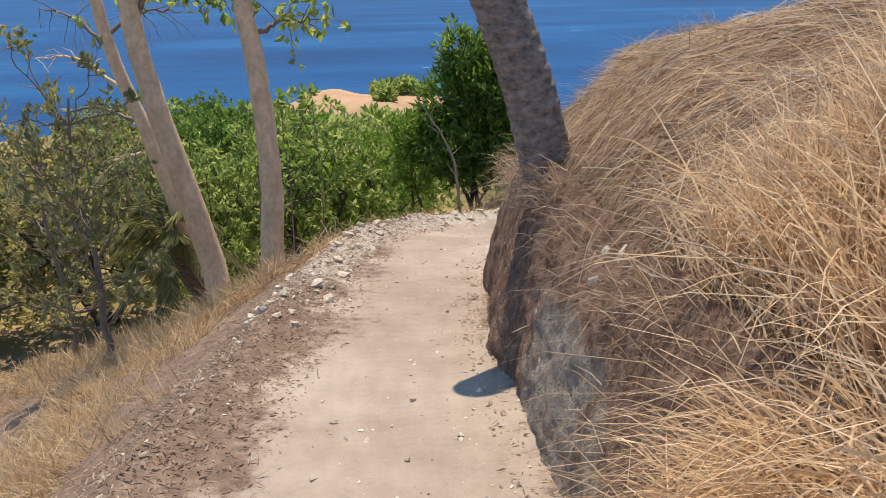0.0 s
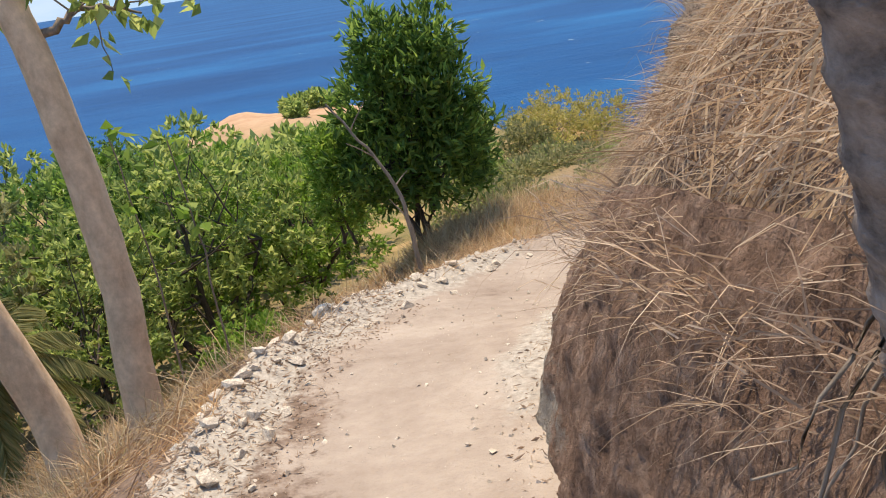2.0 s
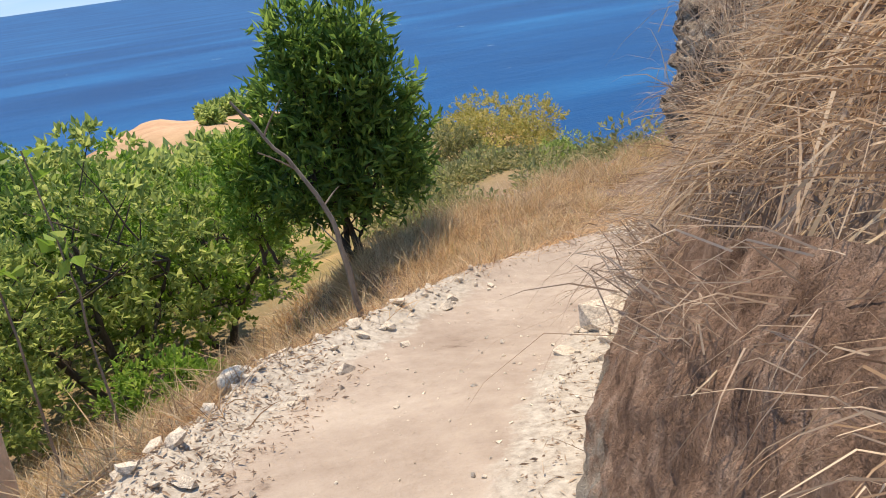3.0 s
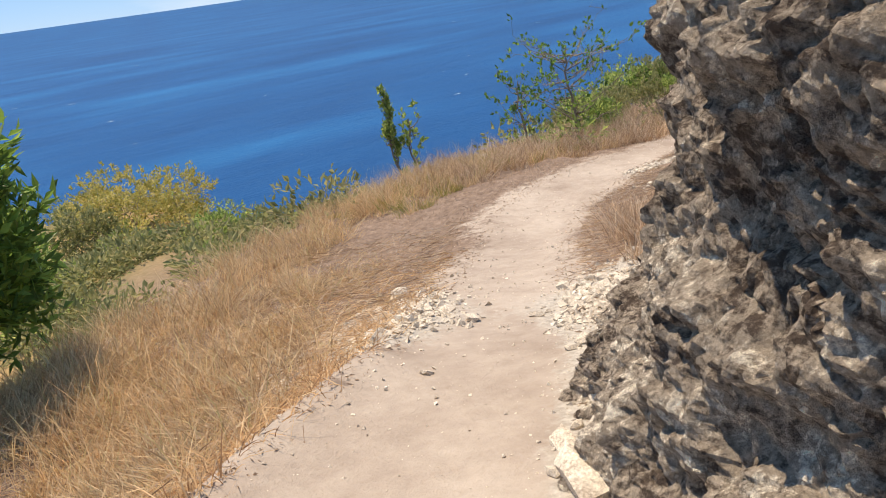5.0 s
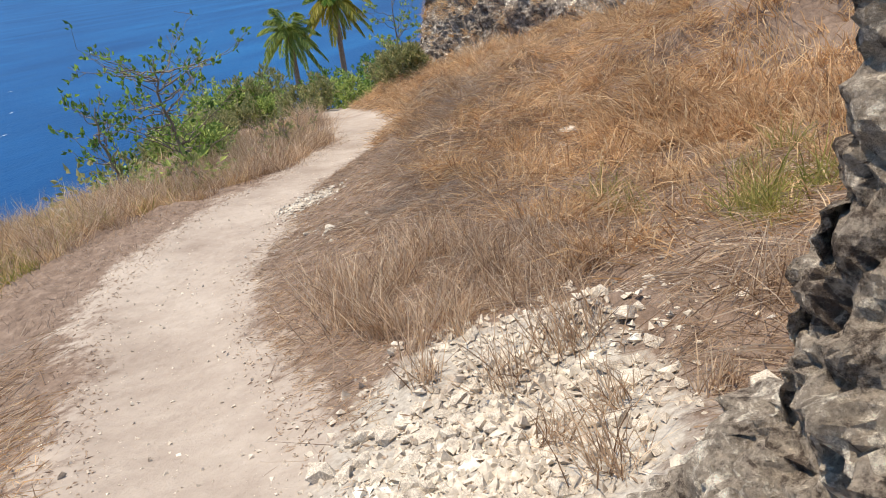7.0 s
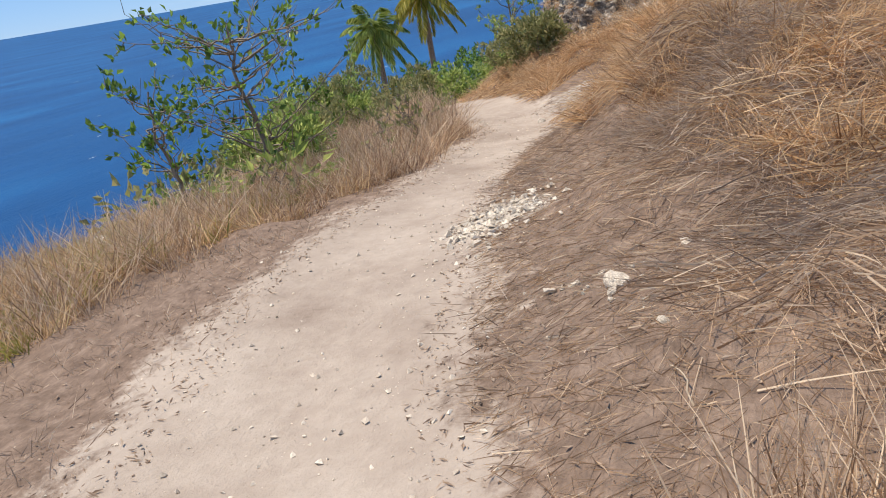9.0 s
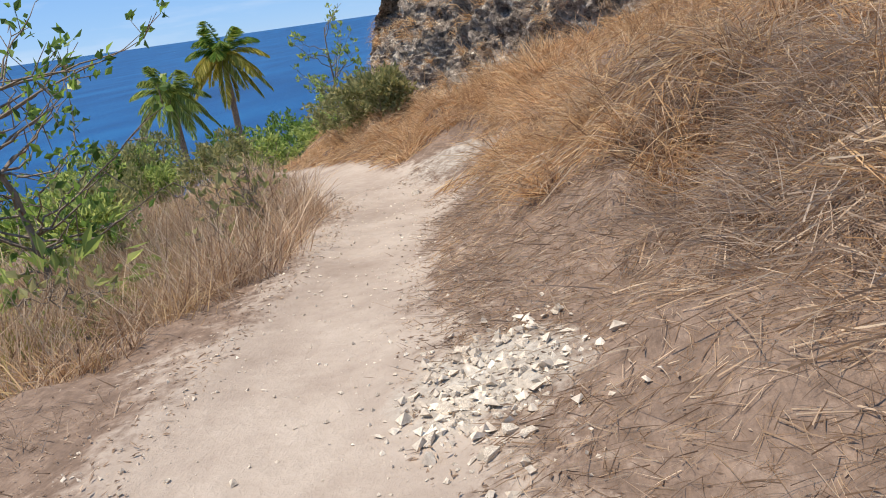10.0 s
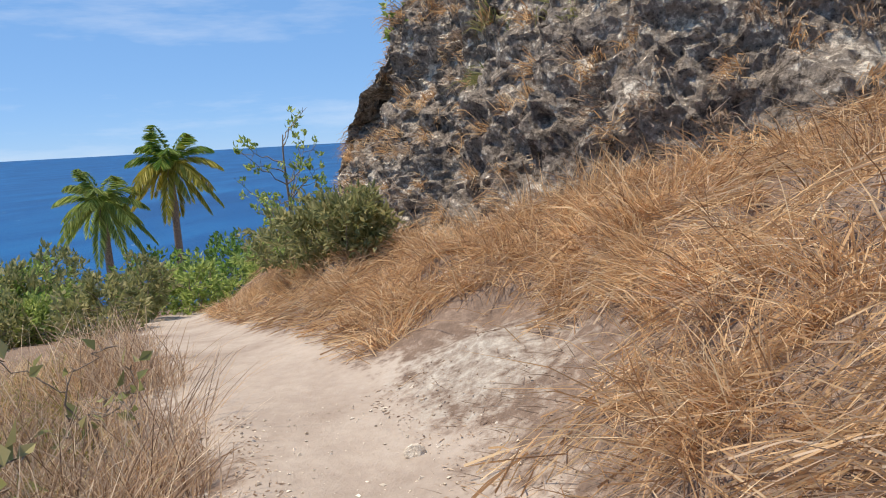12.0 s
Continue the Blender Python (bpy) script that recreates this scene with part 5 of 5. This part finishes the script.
# dead weeds beside the bend
for k, (x, y, h) in enumerate([(14.5, 16.95, 0.75), (14.9, 17.3, 0.8), (15.3, 17.9, 0.6), (13.9, 17.1, 0.55), (16.2, 17.6, 0.6), (12.2, 17.4, 0.5)]):
    sparse_tree(x, y, ground_z(x, y), h, 0.32, "grey dead weed with bare stems beside the trail", 800 + k, LEAF_DUSTY, 9, 1, "dead_weed")

# ---- stones ----


def stone_mesh(seed, fine=1):
    rng = np.random.RandomState(seed)
    bm = bmesh.new()
    bmesh.ops.create_icosphere(bm, subdivisions=fine, radius=1.0)
    for k in range(5):
        d = Vector(unit(rng.randn(3)))
        for v in bm.verts:
            over = v.co.dot(d) - (0.35 + 0.07 * k + 0.25 * (fine > 1))
            if over > 0:
                v.co -= d * over
    for v in bm.verts:
        v.co = Vector((v.co.x * 1.15, v.co.y * 0.9, v.co.z * (0.62 if fine == 1 else 0.85))) * (1 + (0.08 if fine == 1 else 0.03) * rng.randn())
    me = bpy.data.meshes.new("stone")
    bm.to_mesh(me)
    bm.free()
    me.materials.append(STONE)
    return me


SHAPES = [stone_mesh(k) for k in range(9)]
ROUNDED = [stone_mesh(k + 20, 3) for k in range(4)]


def pile(name, label, n, place, lo, hi, seed):
    rng = np.random.RandomState(seed)
    xy = [place(rng) for _ in range(n)]
    cx, cy = xy[0]
    t = thing(name, cx, cy, ground_z(cx, cy), label, "stones")
    for x, y in xy:
        size = lo + (hi - lo) * rng.rand() ** 3
        ob = child("stone", SHAPES[rng.randint(9)], t)
        ob.matrix_basis = pose(x - cx, y - cy, ground_z(x, y) - t.location.z + size * 0.2, rng.uniform(-25, 25), rng.uniform(-25, 25), rng.uniform(0, 360)) @ Matrix.Scale(size, 4)
    return t


def spread(x, y, r):
    return lambda g: (x + g.randn() * r, y + g.randn() * r)


def beside(s0, s1, u, w, edge):
    def f(g):
        s = g.uniform(s0, s1) + S0
        x, y = at_station(np.array([s]), np.interp(s, RUN, TRAIL[:, edge]) + u + g.randn() * w)
        return float(x[0]), float(y[0])
    return f


pile("rubble_edge", "line of pale broken stones along the trail's outer edge", 260, beside(4.2, 9.8, 0.04, 0.15, 3), 0.012, 0.065, 401)
pile("rubble_patch", "patch of pale limestone chips spilling off the trail", 230, lambda g: (3.4 + g.randn() * 0.45, 12.15 + g.randn() * 0.38), 0.015, 0.085, 402)
pile("rubble_pile", "heap of angular white limestone rubble", 280, lambda g: (5.2 + g.randn() * 0.55, 10.82 + g.randn() * 0.3), 0.016, 0.075, 403)
pile("rubble_strip", "pale stones fallen at the foot of the outcrop", 200, beside(8.0, 11.8, 0.05, 0.16, 4), 0.012, 0.09, 404)
pile("fallen_blocks", "pale broken limestone blocks at the outcrop's foot", 34, beside(8.0, 11.9, 0.22, 0.12, 4), 0.07, 0.2, 408)
pile("stone_scatter", "small scatter of white stones at the trail's edge", 80, lambda g: (10.5 + g.randn() * 0.28, 14.62 + g.randn() * 0.16), 0.012, 0.045, 405)
pile("stone_scatter", "few pale stones at the trail's edge", 26, lambda g: (8.9 + g.randn() * 0.3, 13.35 + g.randn() * 0.3), 0.01, 0.04, 406)
pile("bank_stones", "white stones set in the soil bank", 26, lambda g: (0.47 + g.randn() * 0.04, 2.6 + g.randn() * 0.45), 0.02, 0.07, 407)


def loose(x, y, size, label, seed, dz=0.25):
    ob = new("stone", ROUNDED[seed % 4])
    ob.matrix_basis = pose(x, y, ground_z(x, y) + size * dz, 8, -6, seed * 47) @ Matrix.Scale(size, 4)
    tagged(ob, label, "stone", "loose stones")


for k, (x, y, size, label) in enumerate([(8.9, 13.46, 0.06, "white rounded stone in dry grass"), (-1.5, 8.45, 0.13, "white stone at the trail's drop"), (-0.52, 8.48, 0.12, "pale angular stone on the trail's edge"),
                                         (11.5, 19.5, 0.16, "brown stone on the shelf"), (10.75, 11.4, 0.1, "pale stone in the hillside grass"), (16.05, 15.85, 0.05, "brown stone on the trail"), (4.2, 12.85, 0.085, "flat pale slab at the trail's edge")]):
    loose(x, y, size, label, k + 1)
for k, (x, y, z, size) in enumerate([(0.61, 2.69, 0.36, 0.06), (0.64, 2.53, 0.4, 0.075), (0.41, 3.1, -0.08, 0.05), (0.545, 2.58, 0.27, 0.07), (0.47, 3.0, 0.04, 0.04), (0.53, 2.85, 0.2, 0.045), (0.405, 2.9, -0.2, 0.05), (0.49, 2.75, 0.08, 0.04)]):
    ob = new("stone", ROUNDED[k % 4])
    ob.matrix_basis = pose(x + 0.02, y, z, 20, -50, k * 61) @ Matrix.Scale(size * 0.6, 4)
    tagged(ob, "white stone stuck in the cut soil bank", "stone", "stones in the bank")
# grit
rng = np.random.RandomState(500)
n = 6000
s = rng.uniform(1, 27, n) + S0
l_, r_ = np.interp(s, RUN, TRAIL[:, 3]), np.interp(s, RUN, TRAIL[:, 4])
u = np.where(rng.rand(n) < 0.5, rng.uniform(-0.3, 0.25, n) + np.where(rng.rand(n) < 0.5, l_, r_), l_ + (r_ - l_) * rng.rand(n))
x, y = at_station(s, u)
z = height(x, y)
size = 0.003 + 0.013 * rng.rand(n) ** 4
oct_ = np.array([(1, 0, 0), (-1, 0, 0), (0, 1, 0), (0, -1, 0), (0, 0, 0.7), (0, 0, -0.7)], float)
co = (np.stack([x, y, z + size * 0.3], 1)[:, None] + size[:, None, None] * (oct_[None] + 0.3 * rng.randn(n, 6, 3))).reshape(-1, 3)
tri = np.array([(0, 2, 4), (2, 1, 4), (1, 3, 4), (3, 0, 4), (2, 0, 5), (1, 2, 5), (3, 1, 5), (0, 3, 5)])
tagged(new("pebbles", mesh_from("pebbles", co, [(np.arange(n)[:, None, None] * 6 + tri[None]).reshape(-1, 3)], STONE)), "small pebbles and grit strewn over the trail", "pebbles", kind="stuff")

# chips of broken limestone
rng = np.random.RandomState(510)
n = 9000
cx, cy, sx, sy = np.array([(3.4, 12.15, 0.5, 0.42), (5.2, 10.85, 0.7, 0.38), (4.5, 10.7, 0.6, 0.22), (10.5, 14.62, 0.3, 0.2), (2.8, 11.8, 0.5, 0.3)])[rng.choice(5, n, p=[0.3, 0.34, 0.2, 0.06, 0.1])].T
x, y = cx + rng.randn(n) * sx, cy + rng.randn(n) * sy
s, u, _, left, right = station(x, y)
off = (u < left + 0.2 + 0.15 * rng.randn(n)) | (u > right - 0.12 + 0.12 * rng.randn(n))
x, y = x[off], y[off]
n = len(x)
size = 0.006 + 0.026 * rng.rand(n) ** 3
co = (np.stack([x, y, height(x, y) + size * 0.3], 1)[:, None] + size[:, None, None] * (oct_[None] + 0.35 * rng.randn(n, 6, 3))).reshape(-1, 3)
tagged(new("limestone_chips", mesh_from("limestone_chips", co, [(np.arange(n)[:, None, None] * 6 + tri[None]).reshape(-1, 3)], STONE)), "small pale limestone chips among the rubble", "rubble", kind="stuff")

# leaf litter and broken straw
rng = np.random.RandomState(520)
n = 26000
s = np.where(np.arange(n) < 10000, rng.uniform(1, 8, n), rng.uniform(0, 27, n)) + S0
l_, r_ = np.interp(s, RUN, TRAIL[:, 3]), np.interp(s, RUN, TRAIL[:, 4])
out_ = np.abs(rng.randn(n)) * 0.5 - 0.12
u = np.where((rng.rand(n) < 0.5) | (np.arange(n) < 10000), l_ - out_ + 0.4 * (np.arange(n) < 10000) * rng.rand(n), r_ + out_)
x, y = at_station(s, u)
z = height(x, y) + 0.006
a = rng.rand(n) * 6.28
me = leaves("litter", np.stack([x, y, z], 1), np.stack([np.cos(a), np.sin(a), 0.25 * rng.randn(n)], 1), 0.015 + 0.05 * rng.rand(n) ** 2, 0.003 + 0.012 * rng.rand(n), GREY_STRAW, rng)
tagged(new("litter", me), "dry leaf litter and broken straw along the trail", "litter", kind="stuff")

# dead stalks that stick out of the bank and lie on the ground
for k, (s_, off, L, dx, dy, dz, r) in enumerate([(3.4, 0.32, 0.55, -0.5, -0.5, 0.1, 0.004), (3.2, 0.35, 0.45, -0.35, -0.3, -0.5, 0.006), (3.8, 0.4, 0.5, -0.7, 0.2, 0.35, 0.003), (4.4, 0.35, 0.4, -0.6, -0.4, 0.2, 0.003), (5.0, 0.3, 0.4, -0.3, -0.3, -0.6, 0.005),
                                                 (5.4, 0.33, 0.35, -0.5, 0.3, -0.2, 0.003), (6.0, 0.4, 0.5, -0.6, -0.4, 0.1, 0.004), (1.8, 0.45, 0.6, -0.5, 0.4, 0.1, 0.004), (1.4, 0.5, 0.6, -0.6, 0.3, 0.3, 0.004), (7.0, 0.3, 0.35, -0.4, -0.4, 0.3, 0.003),
                                                 (2.8, 0.3, 0.4, -0.4, -0.2, -0.6, 0.004), (8.6, 0.7, 0.5, -0.6, 0.3, 0.4, 0.003), (14.8, 1.0, 0.5, 0.3, 0.6, 0.05, 0.005), (15.6, 1.6, 0.6, -0.4, 0.5, 0.1, 0.005), (16.4, 1.2, 0.5, 0.5, -0.3, 0.1, 0.005), (17.0, 0.7, 0.35, 0.6, 0.3, 0.0, 0.004)]):
    g = np.random.RandomState(600 + k)
    st_ = s_ + S0
    x, y = at_station(np.array([st_]), np.interp(st_, RUN, TRAIL[:, 4]) + off)
    x, y = float(x[0]), float(y[0])
    t = tagged(new("dead_stalk", limb_mesh("dead_stalk", [limb([(0, 0, -0.05), (dx * L * 0.5, dy * L * 0.5, dz * L * 0.5 + 0.04), (dx * L, dy * L, dz * L)], r, r * 0.5, 8, 0.008, g)], STALK, 6)), "dry pale stalk lying on the hillside", "stalk", "dead stalks")
    t.location = (x, y, ground_z(x, y) + 0.02)
